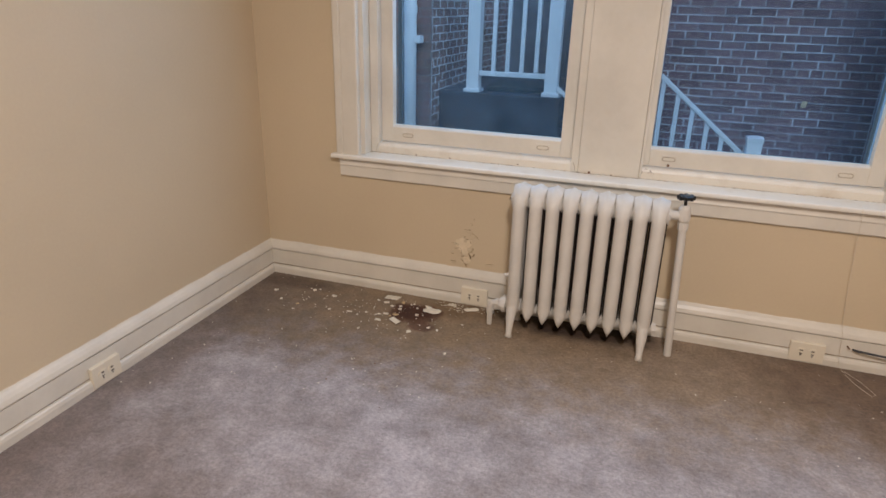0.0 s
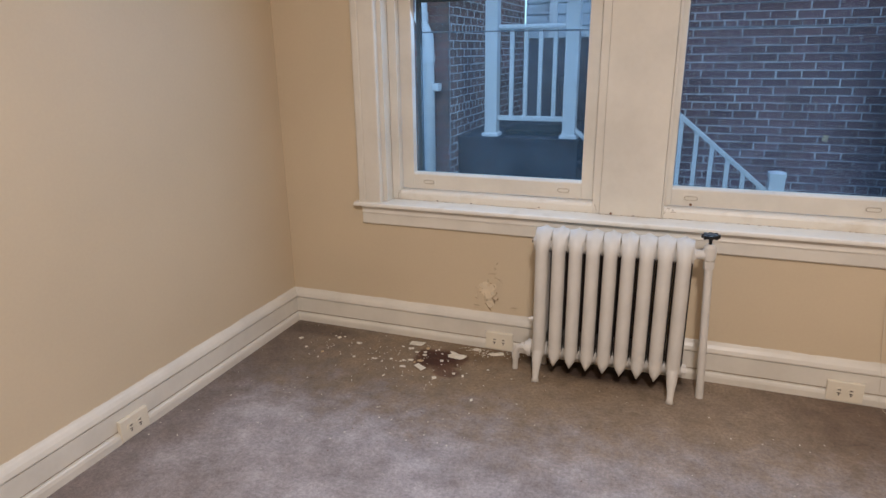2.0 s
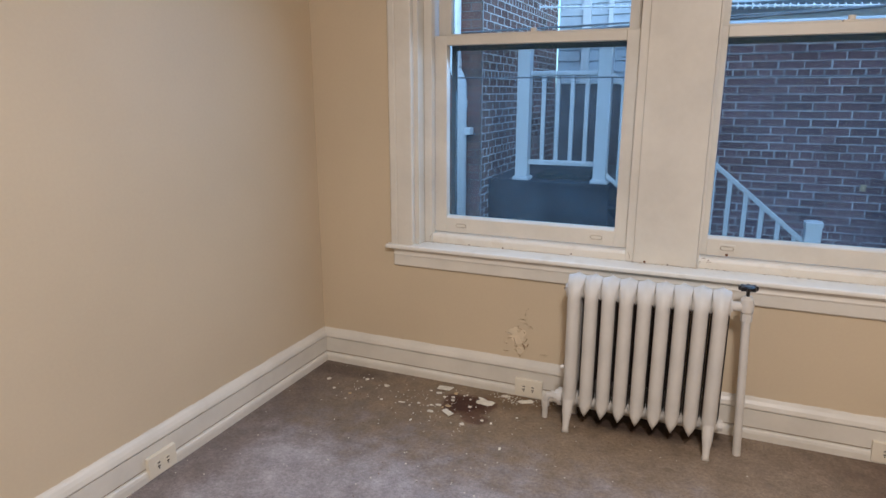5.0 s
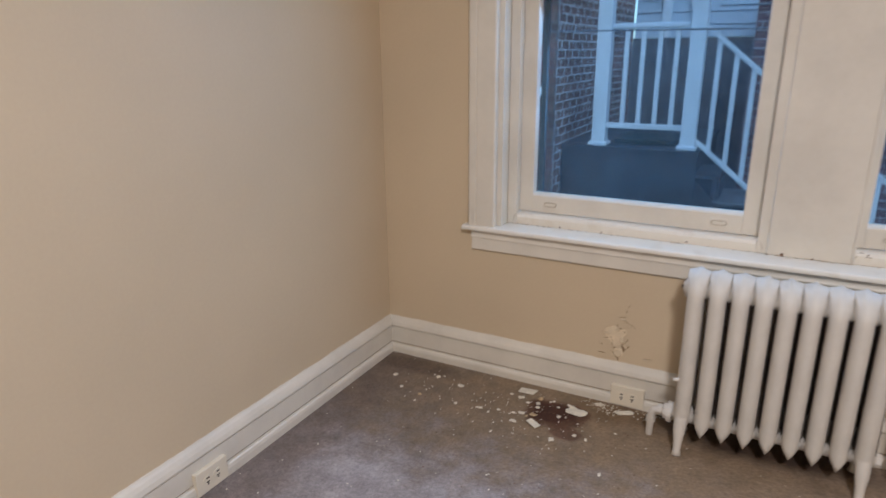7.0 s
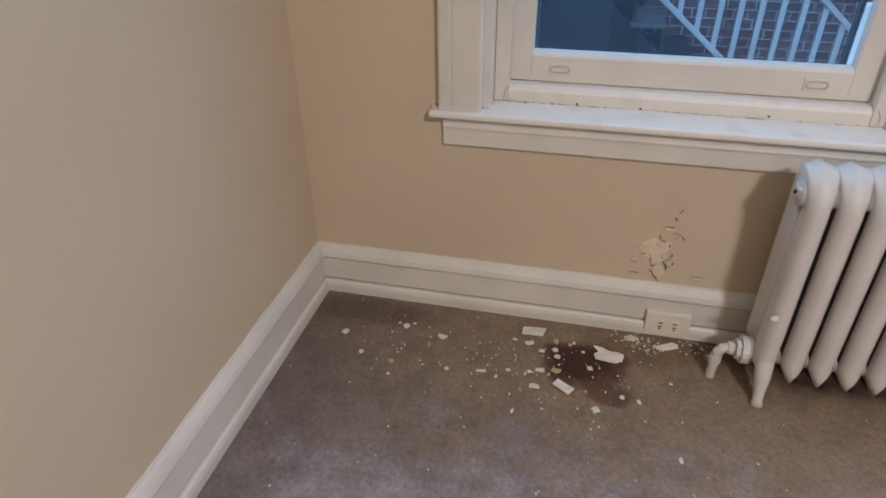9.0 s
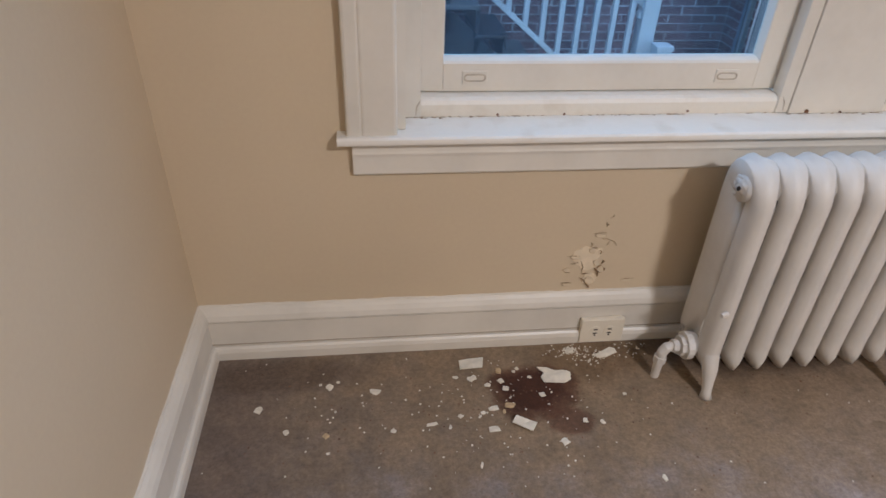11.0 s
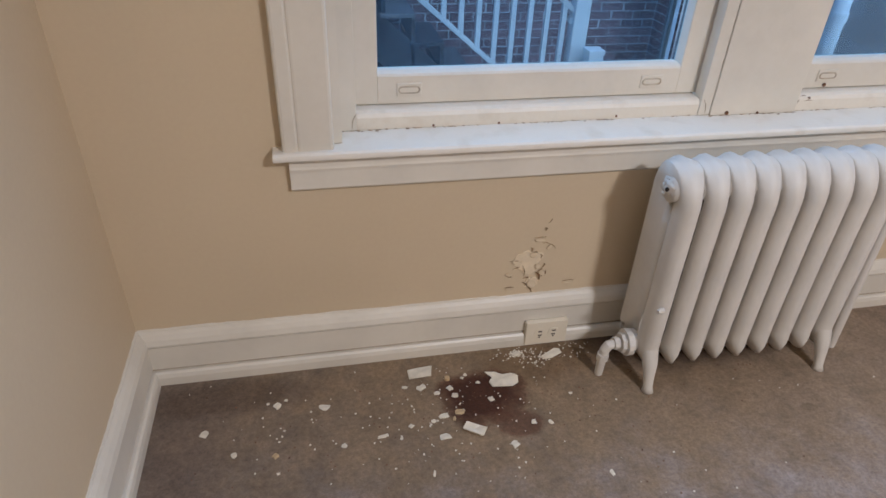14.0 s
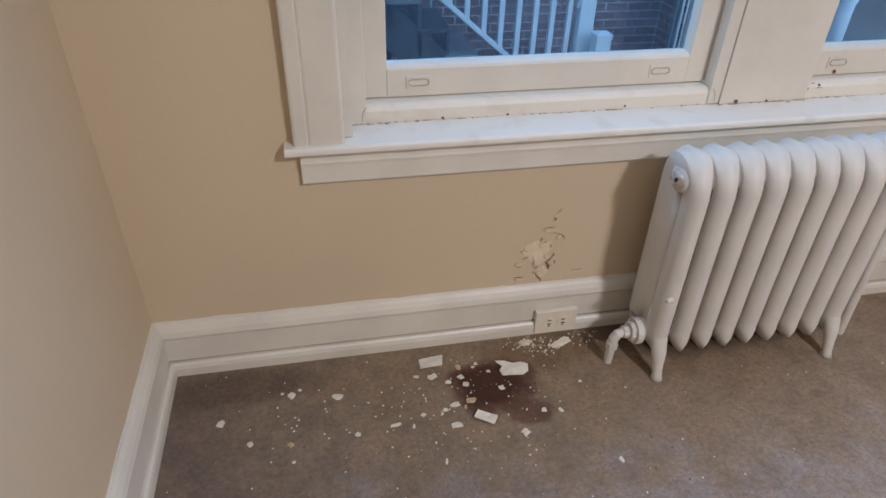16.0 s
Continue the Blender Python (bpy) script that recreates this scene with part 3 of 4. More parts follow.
copy_thing(first_outlet, pose(0.0205, -1.082, 0, 0, 0, 90))

# ---- cable and thread by the baseboard ----
cable = obj("cable", tube([(2.548, -0.027, 0.083), (2.56, -0.040, 0.086), (2.60, -0.050, 0.088), (2.68, -0.055, 0.086), (2.80, -0.060, 0.060), (2.95, -0.070, 0.020), (3.15, -0.09, 0.005), (3.4, -0.12, 0.005)], 0.0042, 8), M_CABLE, smooth=True)
tagged(cable, "loose black cable coming out of the baseboard", "cable")
hook = obj("cable_clip", tube([(2.530, -0.020, 0.092), (2.530, -0.030, 0.092), (2.536, -0.032, 0.086)], 0.0025, 6), M_RUST)
tagged(hook, "small rusty clip on the baseboard", "clip")
thread = obj("thread", tube([(2.450, -0.020, 0.6365), (2.452, -0.045, 0.632), (2.455, -0.0455, 0.60), (2.475, -0.024, 0.36), (2.496, -0.010, 0.18), (2.503, -0.0255, 0.13), (2.506, -0.034, 0.06), (2.512, -0.040, 0.012), (2.53, -0.09, 0.003), (2.55, -0.15, 0.003), (2.585, -0.215, 0.003), (2.60, -0.20, 0.004), (2.57, -0.12, 0.003), (2.53, -0.06, 0.003)], 0.0007, 5), M_THREAD)
tagged(thread, "loose pale cord hanging from the window stool", "thread")


# ---- fallen paint and plaster ----
def chip(x, y, w, d, turn, seed, material=M_CHIP, tilt=0.0, thick=0.0022, curl=0.0):
    """A broken flake: an uneven outline with thickness and a slight curl."""
    rng = random.Random(seed)
    n = rng.randint(7, 10)
    bm = bmesh.new()
    ring = []
    for k in range(n):
        a = 2 * math.pi * (k + rng.uniform(-0.3, 0.3)) / n
        rr = rng.uniform(0.72, 1.12)
        c, s = math.cos(a), math.sin(a)
        box_r = 1 / max(abs(c), abs(s), 0.75)
        px, py = 0.5 * w * rr * c * box_r * 0.86, 0.5 * d * rr * s * box_r * 0.86
        ring.append((px, py, curl * (px / (0.5 * w)) ** 2))
    top = [bm.verts.new((px * 0.97, py * 0.97, pz + thick)) for px, py, pz in ring]
    bot = [bm.verts.new((px, py, pz)) for px, py, pz in ring]
    ct, cb = bm.verts.new((0, 0, thick)), bm.verts.new((0, 0, 0))
    for k in range(n):
        j = (k + 1) % n
        bm.faces.new((bot[k], bot[j], top[j], top[k]))
        bm.faces.new((top[k], top[j], ct))
        bm.faces.new((bot[j], bot[k], cb))
    big = max(w, d) > 0.02
    ob = obj("paint_chip" if big else "plaster_crumb", bm, material)
    ob.matrix_world = pose(x, y, 0.001 + 0.5 * max(w, d) * abs(math.sin(radians(tilt))) * 0.5, tilt, 0, turn)
    return tagged(ob, "fallen cream paint chip on the stained carpet" if big else "small plaster crumb on the carpet", "paint chip" if big else "crumb", group="fallen paint chips" if big else "plaster crumbs")


def shard(x, y, w, d, turn, outline, tilt=0.0, thick=0.0025, curl=0.0):
    """A large flake of a given outline, in parts of its width and depth."""
    bm = bmesh.new()
    ring = [(u * w, v * d, curl * (2 * u) ** 2) for u, v in outline]
    top = [bm.verts.new((px * 0.98, py * 0.98, pz + thick)) for px, py, pz in ring]
    bot = [bm.verts.new(p) for p in ring]
    ct, cb = bm.verts.new((0, 0, thick)), bm.verts.new((0, 0, 0))
    n = len(ring)
    for k in range(n):
        j = (k + 1) % n
        bm.faces.new((bot[k], bot[j], top[j], top[k]))
        bm.faces.new((top[k], top[j], ct))
        bm.faces.new((bot[j], bot[k], cb))
    ob = obj("paint_chip", bm, M_CHIP)
    ob.matrix_world = pose(x, y, 0.001 + 0.25 * d * abs(math.sin(radians(tilt))), tilt, 0, turn)
    return tagged(ob, "large fallen cream paint chip on the stained carpet", "paint chip", group="fallen paint chips")


shard(0.695, -0.092, 0.070, 0.036, 3, [(-0.5, -0.5), (0.36, -0.5), (0.5, 0.5), (-0.1, 0.47), (-0.48, 0.38)])
shard(0.905, -0.150, 0.088, 0.056, -6, [(-0.34, -0.5), (0.28, -0.5), (0.47, -0.3), (0.5, 0.12), (0.3, 0.32), (0.05, 0.28), (-0.2, 0.46), (-0.5, 0.42), (-0.44, 0.3), (-0.30, 0.1), (-0.42, -0.2)], curl=0.004)
shard(1.066, -0.078, 0.066, 0.038, -6, [(-0.5, -0.3), (-0.28, -0.5), (0.0, -0.42), (0.5, 0.05), (0.42, 0.42), (0.22, 0.5)], tilt=6)
shard(0.794, -0.304, 0.056, 0.028, -30, [(-0.5, -0.4), (0.46, -0.5), (0.5, 0.4), (0.2, 0.5), (-0.46, 0.45)], tilt=8, curl=0.006)
chip(0.688, -0.147, 0.030, 0.022, 25, 5)
chip(0.728, -0.250, 0.030, 0.018, 15, 6)
chip(0.770, -0.243, 0.032, 0.020, -10, 7, M_CHIPD)
chip(0.719, -0.313, 0.034, 0.020, 5, 8)
chip(0.879, -0.362, 0.022, 0.026, 20, 9)
chip(0.437, -0.174, 0.034, 0.020, -12, 10)
chip(0.323, -0.150, 0.022, 0.024, 50, 11)
chip(0.156, -0.212, 0.022, 0.028, -30, 12)
chip(0.571, -0.288, 0.032, 0.010, 10, 13)
chip(0.761, -0.126, 0.017, 0.018, 0, 14, M_CHIPD, thick=0.006)
chip(0.761, -0.161, 0.017, 0.018, 30, 15)
chip(0.726, -0.172, 0.020, 0.016, 10, 16)
chip(0.769, -0.187, 0.018, 0.020, -20, 17)
chip(0.859, -0.215, 0.016, 0.020, 15, 18)
chip(0.645, -0.140, 0.020, 0.012, -10, 19)
chip(0.969, -0.064, 0.030, 0.022, 20, 20)
chip(0.944, -0.304, 0.014, 0.018, 0, 21)
chip(0.985, -0.312, 0.013, 0.016, 20, 22)
chip(0.479, -0.300, 0.018, 0.016, 40, 23)
chip(0.322, -0.302, 0.017, 0.018, 40, 24, M_CHIPD)
chip(0.229, -0.285, 0.015, 0.017, 30, 25)
chip(0.643, -0.268, 0.014, 0.014, 40, 26)
chip(0.615, -0.299, 0.008, 0.014, -20, 27)
chip(0.345, -0.135, 0.012, 0.010, 0, 28)
chip(0.300, -0.140, 0.010, 0.008, 0, 29)
chip(0.810, -0.120, 0.012, 0.012, 20, 30)
chip(0.800, -0.130, 0.010, 0.012, 60, 31)
chip(0.838, -0.152, 0.014, 0.012, 10, 32)
chip(1.069, -0.228, 0.012, 0.008, 0, 33)
chip(1.076, -0.478, 0.012, 0.020, 10, 34)
chip(0.674, -0.411, 0.007, 0.018, -15, 35)
chip(0.329, -0.353, 0.010, 0.008, 0, 36)
chip(0.700, -0.262, 0.014, 0.012, 0, 37)
chip(0.752, -0.262, 0.016, 0.010, 70, 38, M_CHIPD)

rng = random.Random(5)
bm = bmesh.new()
spots = [(0.98, -0.062, 0.05, 0.022, 60), (1.02, -0.085, 0.06, 0.03, 45), (1.14, -0.07, 0.05, 0.03, 22), (0.80, -0.20, 0.16, 0.12, 26), (0.70, -0.25, 0.25, 0.18, 40), (0.45, -0.22, 0.30, 0.14, 26), (1.0, -0.42, 0.35, 0.25, 30), (0.75, -0.75, 0.5, 0.35, 22), (1.9, -0.5, 0.7, 0.3, 16), (0.14, -0.75, 0.10, 0.5, 12), (2.5, -0.3, 0.3, 0.2, 8)]
for cx, cy, sx, sy, n in spots:
    for _ in range(int(n * 1.5)):
        x, y = rng.gauss(cx, sx * 0.6), rng.gauss(cy, sy * 0.6)
        if y > -0.036 or x < 0.036:
            continue
        s = rng.uniform(0.0007, 0.0024)
        add_box(bm, -s, s, -s * rng.uniform(0.4, 1), s, 0, s * rng.uniform(0.4, 1.0), m=pose(x, y, 0.0, rng.uniform(-15, 15), rng.uniform(-15, 15), rng.uniform(0, 180)))
grit = bmesh.new()
for cx, cy, sx, sy, n in ((1.05, -0.09, 0.12, 0.04, 60), (0.80, -0.24, 0.16, 0.10, 60), (0.50, -0.25, 0.45, 0.16, 60), (1.15, -0.30, 0.25, 0.20, 50), (1.55, -0.16, 0.35, 0.06, 50), (0.9, -0.6, 0.7, 0.35, 40)):
    for _ in range(n):
        x, y = rng.gauss(cx, sx * 0.6), rng.gauss(cy, sy * 0.6)
        if y > -0.036 or x < 0.036:
            continue
        s = rng.uniform(0.0008, 0.0022)
        add_box(grit, -s, s, -s * rng.uniform(0.4, 1), s, 0, s * rng.uniform(0.3, 0.7), m=pose(x, y, 0.0, 0, 0, rng.uniform(0, 180)))
tagged(obj("dirt_grit", grit, M_RUST), "scattered dark brown grit on the carpet", "debris", kind="stuff")
dust = obj("paint_crumbs", bm, M_CHIP)
tagged(dust, "scattered tiny paint crumbs on the carpet", "debris", kind="stuff")


# ---- peeling patch on the wall ----
def flake(x, z, w, h, turn, seed, lift=0.006, material=M_WALL):
    """A lifted flake of paint: held at its top edge, leaning off the wall."""
    rng2 = random.Random(seed)
    bm = bmesh.new()
    n = 9
    ring = []
    for k in range(n):
        a = 2 * math.pi * (k + rng2.uniform(-0.3, 0.3)) / n
        rr = rng2.uniform(0.75, 1.1)
        u, v = 0.5 * w * rr * math.cos(a), 0.5 * h * rr * math.sin(a)
        ring.append((u, -0.002 - lift * max(0.0, 0.5 - v / h) ** 1.5, v))
    front = [bm.verts.new(p) for p in ring]
    back = [bm.verts.new((p[0], p[1] + 0.0012, p[2])) for p in ring]
    cf = bm.verts.new((0, -0.002 - lift * 0.30, 0))
    for k in range(n):
        j = (k + 1) % n
        bm.faces.new((front[k], front[j], cf))
        bm.faces.new((front[j], front[k], back[k], back[j]))
    bm.faces.new(back[::-1])
    ob = part("paint_flake", bm, material, wall_north, "curling flake of wall paint")
    ob.location, ob.rotation_euler = (x, -0.002, z), (0, radians(turn), 0)
    return ob


def blot(x, z, w, h, seed, material, proud, name, label):
    rng2 = random.Random(seed)
    bm = bmesh.new()
    n = 26
    ring = []
    for k in range(n):
        a = 2 * math.pi * k / n
        rr = 0.8 + 0.35 * noise.noise(Vector((math.cos(a) * 1.7 + seed, math.sin(a) * 1.7, seed))) + rng2.uniform(-0.06, 0.06)
        ring.append((0.5 * w * rr * math.cos(a), 0.5 * h * rr * math.sin(a)))
    f = [bm.verts.new((u, -proud, v)) for u, v in ring]
    k0 = [bm.verts.new((u * 1.06, 0.002, v * 1.06)) for u, v in ring]
    bm.faces.new(f)
    for i in range(n):
        bm.faces.new((f[i], f[(i + 1) % n], k0[(i + 1) % n], k0[i]))
    ob = part(name, bm, material, wall_north, label)
    ob.location = (x, 0, z)
    return ob


blot(0.996, 0.270, 0.098, 0.088, 3, M_PLASTER, 0.0016, "plaster_patch", "blistered bare plaster")
blot(1.009, 0.200, 0.046, 0.044, 8, M_PLASTER, 0.0030, "plaster_patch", "blistered bare plaster")
flake(1.009, 0.201, 0.028, 0.022, 15, 1, 0.0066)
flake(1.035, 0.234, 0.016, 0.020, -35, 2, 0.0060)
flake(0.962, 0.275, 0.030, 0.010, 6, 3, 0.0033)
flake(1.004, 0.293, 0.018, 0.014, -25, 4, 0.0039)
flake(0.945, 0.235, 0.022, 0.010, 0, 5, 0.0028)
flake(1.116, 0.193, 0.034, 0.007, 4, 6, 0.0022)
flake(0.950, 0.186, 0.026, 0.008, 4, 7, 0.0022)
flake(1.019, 0.339, 0.030, 0.008, 6, 8, 0.0028)
flake(1.048, 0.314, 0.018, 0.010, -40, 9, 0.0028)
flake(1.022, 0.256, 0.018, 0.016, 30, 10, 0.0050)
for u0, v0, u1, v1, w in ((0.998, 0.317, 0.999, 0.304, 0.0020), (1.005, 0.302, 1.017, 0.297, 0.0018), (1.025, 0.293, 1.028, 0.280, 0.0018), (1.038, 0.263, 1.037, 0.250, 0.0023), (1.037, 0.250, 1.021, 0.234, 0.0014), (1.019, 0.236, 1.032, 0.209, 0.0038), (1.048, 0.237, 1.036, 0.221, 0.0036), (0.980, 0.261, 0.987, 0.221, 0.0013), (0.986, 0.218, 1.002, 0.220, 0.0023), (0.985, 0.206, 1.000, 0.187, 0.0020), (1.000, 0.187, 1.014, 0.170, 0.0027), (0.953, 0.251, 0.974, 0.257, 0.0014), (0.940, 0.225, 0.954, 0.224, 0.0011), (0.935, 0.190, 0.963, 0.190, 0.0018), (1.000, 0.345, 1.036, 0.346, 0.0011), (1.025, 0.328, 1.045, 0.325, 0.0011), (1.045, 0.325, 1.066, 0.306, 0.0013), (1.028, 0.376, 1.030, 0.364, 0.0020), (1.034, 0.387, 1.043, 0.402, 0.0013), (1.101, 0.197, 1.134, 0.198, 0.0011), (0.940, 0.277, 0.976, 0.274, 0.0010)):
    mid = ((u0 + u1) / 2 + 0.004, -0.0045, (v0 + v1) / 2 + 0.002)
    part("crack", tube([(u0, -0.003, v0), mid, (u1, -0.003, v1)], [w * 0.25, w * 0.75, w * 0.3], 5), M_CRACK, wall_north, "dark crack behind loose paint")

# chipped dark spots along the sill
for i, (x, y, z, s) in enumerate(((1.497, 0.056, 0.640, 0.005), (1.585, 0.056, 0.637, 0.003), (1.795, 0.1005, 0.688, 0.0055), (1.732, 0.0635, 0.668, 0.0022), (0.900, 0.0655, 0.637, 0.003), (0.742, 0.0655, 0.638, 0.003), (1.20, 0.0655, 0.641, 0.003))):
    nail = obj("nail_head", tube([(0, 0.004, 0), (0, -0.001, 0)], s, 7), M_RUST)
    nail.location = (x, y, z)
    tagged(nail, "rusty nail head in the window trim", "nail", group="rusty nails")

# old dirt where the stop beads meet the stool
rng = random.Random(11)
bm = bmesh.new()
for _ in range(420):
    x = rng.uniform(0.53, 2.55)
    if noise.noise(Vector((x * 5, 3, 1))) < rng.uniform(-0.5, 0.5):
        continue
    s = rng.uniform(0.0005, 0.0016)
    y = (0.057 if 1.45 < x < 1.70 else 0.065) - abs(rng.gauss(0, 0.003))
    add_box(bm, -s * 2.6, s * 2.6, -s * 0.8, s * 0.8, -s * 0.5, s * 0.4, m=pose(x, y, 0.6348, 0, 0, rng.uniform(-30, 30)))
tagged(obj("dirt_crumbs", bm, M_GRIME_SHADE), "brown dirt along the window stool", "dirt", kind="stuff")

# brown line painted as the gap shade where the apron meets the wall
apron_gap = structure("gap_shade_line", tube([(0.411, -0.0012, 0.5285), (1.0, -0.0014, 0.5287), (1.7, -0.0012, 0.5284), (2.679, -0.0013, 0.5286)], 0.0017, 5), M_GRIME_SHADE, "brown line painted as gap shade under the apron board", "trim")


# ---- outside: yard, porch, stairs, brick walls ----
GZ = -0.95
structure("ground", box(-150, 150, 0.31, 300, GZ - 0.3, GZ), M_CONC, "concrete yard between the houses", "ground")


def square_post(name, x, y, z0, z1, w, parent=None, cap=0.0, skirt=False, label="white vinyl post"):
    bm = box(x - w / 2, x + w / 2, y - w / 2, y + w / 2, z0, z1, bevel=0.006)
    p = obj(name, bm, M_VINYL, parent, label)
    if cap:
        c = bmesh.new()
        add_box(c, x - w / 2 - cap, x + w / 2 + cap, y - w / 2 - cap, y + w / 2 + cap, z1 - 0.03, z1 + 0.006, bevel=0.004)
        r = bmesh.ops.create_cone(c, cap_ends=True, segments=4, radius1=w * 0.72, radius2=0.02, depth=0.014)
        bmesh.ops.transform(c, matrix=pose(x, y, z1 + 0.0125, 0, 0, 45), verts=r["verts"])
        part("post_cap", c, M_VINYL, p)
    if skirt:
        s = bmesh.new()
        add_box(s, x - w / 2 - 0.022, x + w / 2 + 0.022, y - w / 2 - 0.022, y + w / 2 + 0.022, z0, z0 + 0.035, bevel=0.008)
        part("post_skirt", s, M_VINYL, p)
    return p


PY, DZ = 3.45, 0.48
AX, BX, NX = 0.02, 0.762, 2.535
porch = thing("porch_deck", (0, 0, 0), "dark painted porch deck against the brick house", "porch")
part("fascia", box(-0.29, 0.86, 3.36, 3.40, -0.30, DZ - 0.035, bevel=0.004), M_DECK, porch)
part("base", box(-0.28, 0.84, 3.41, 5.2, GZ, DZ - 0.04), M_DECK, porch, "dark shaded porch base")
for i in range(12):
    y0 = 3.34 + i * 0.145
    part("plank", box(-0.29, 0.87, y0, y0 + 0.139, DZ - 0.034, DZ, bevel=0.003), M_DECK, porch)
door_mat = obj("door_mat", box(0.12, 0.66, 3.56, 4.05, DZ, DZ + 0.05, bevel=0.01), M_MAT)
tagged(door_mat, "dark green mat on the porch deck", "mat")

rail = thing("porch_railing", (0, 0, 0), "white vinyl porch railing with square posts", "railing")
square_post("post", AX, PY, DZ, 1.72, 0.118, rail, skirt=True)
square_post("post", BX, PY, DZ, 1.72, 0.118, rail, skirt=True)
part("top_rail", box(AX + 0.06, BX - 0.06, PY - 0.028, PY + 0.028, 1.448, 1.492, bevel=0.012), M_VINYL, rail)
part("bottom_rail", box(AX + 0.06, BX - 0.06, PY - 0.022, PY + 0.022, 0.630, 0.676, bevel=0.006), M_VINYL, rail)
bal = None
for i in range(4):
    x = AX + 0.185 + i * 0.134
    if bal is None:
        bal = part("baluster", box(-0.018, 0.018, -0.018, 0.018, 0, 0.775, bevel=0.003), M_VINYL, rail)
        b = bal
    else:
        b = new("baluster", bal.data)
        b.parent = rail
    b.location = (x, PY, 0.675)

stair_rail = thing("stair_railing", (0, 0, 0), "white vinyl stair railing running down to a newel", "railing")
SL = -0.832
for nm, z0, x0, x1, w, h in (("top_rail", 1.505, BX + 0.05, NX - 0.055, 0.028, 0.024), ("bottom_rail", 0.605, BX + 0.05, NX - 0.055, 0.022, 0.024)):
    prof = [(x0, z0 + SL * (x0 - BX) - h), (x1, z0 + SL * (x1 - BX) - h), (x1, z0 + SL * (x1 - BX) + h), (x0, z0 + SL * (x0 - BX) + h)]
    bm = extrude(prof, "y", PY - w, PY + w)
    bmesh.ops.bevel(bm, geom=bm.edges[:], offset=0.006, segments=2, affect="EDGES")
    part(nm, bm, M_VINYL, stair_rail)
sb = None
for i in range(12):
    x = BX + 0.165 + i * 0.1345
    zb, zt = 0.615 + SL * (x - BX), 1.500 + SL * (x - BX)
    if sb is None:
        sb = part("baluster", box(-0.018, 0.018, -0.018, 0.018, 0, zt - zb), M_VINYL, stair_rail)
        b = sb
    else:
        b = new("baluster", sb.data)
        b.parent = stair_rail
    b.location = (x, PY, zb)
square_post("newel_post", NX, PY, GZ, 0.248, 0.122, stair_rail, cap=0.006, label="white newel post")
part("rail_bracket", box(NX - 0.085, NX - 0.055, PY - 0.03, PY + 0.03, -0.02, 0.03, bevel=0.008), M_VINYL, stair_rail)
short = square_post("short_post", 2.625, 3.28, GZ, -0.175, 0.118, None, cap=0.006)
tagged(short, "short white vinyl post at the foot of the stairs", "post")

stairs = thing("porch_stairs", (0, 0, 0), "dark painted porch stairs with worn treads", "stairs")
for k in range(1, 7):
    x0, zt = 0.79 + 0.223 * (k - 1), DZ - 0.21 * k
    part("riser", box(x0, x0 + 0.03, 3.50, 4.06, zt - 0.21, zt + 0.17), M_DECK, stairs)
    part("tread", box(x0 - 0.01, x0 + 0.245, 3.46, 4.06, zt - 0.03, zt, bevel=0.004), M_CONC if k % 2 == 0 else M_DECK, stairs)
part("stringer", extrude([(0.80, DZ - 0.24), (0.80, DZ - 0.62), (1.75, GZ), (2.13, GZ), (2.10, DZ - 1.40)], "y", 3.50, 3.54), M_DECK, stairs)


# bricks
COURSE, LONG = 0.0724, 0.209
def brick_mesh(w, h, d):
    bm = box(-w / 2, w / 2, -d, d, -h / 2, h / 2)
    me = bpy.data.meshes.new("brick")
    bmesh.ops.bevel(bm, geom=[e for e in bm.edges if all(v.co.y < 0 for v in e.verts)], offset=min(0.0018, d * 0.6), segments=1, affect="EDGES")
    bm.to_mesh(me)
    bm.free()
    return me


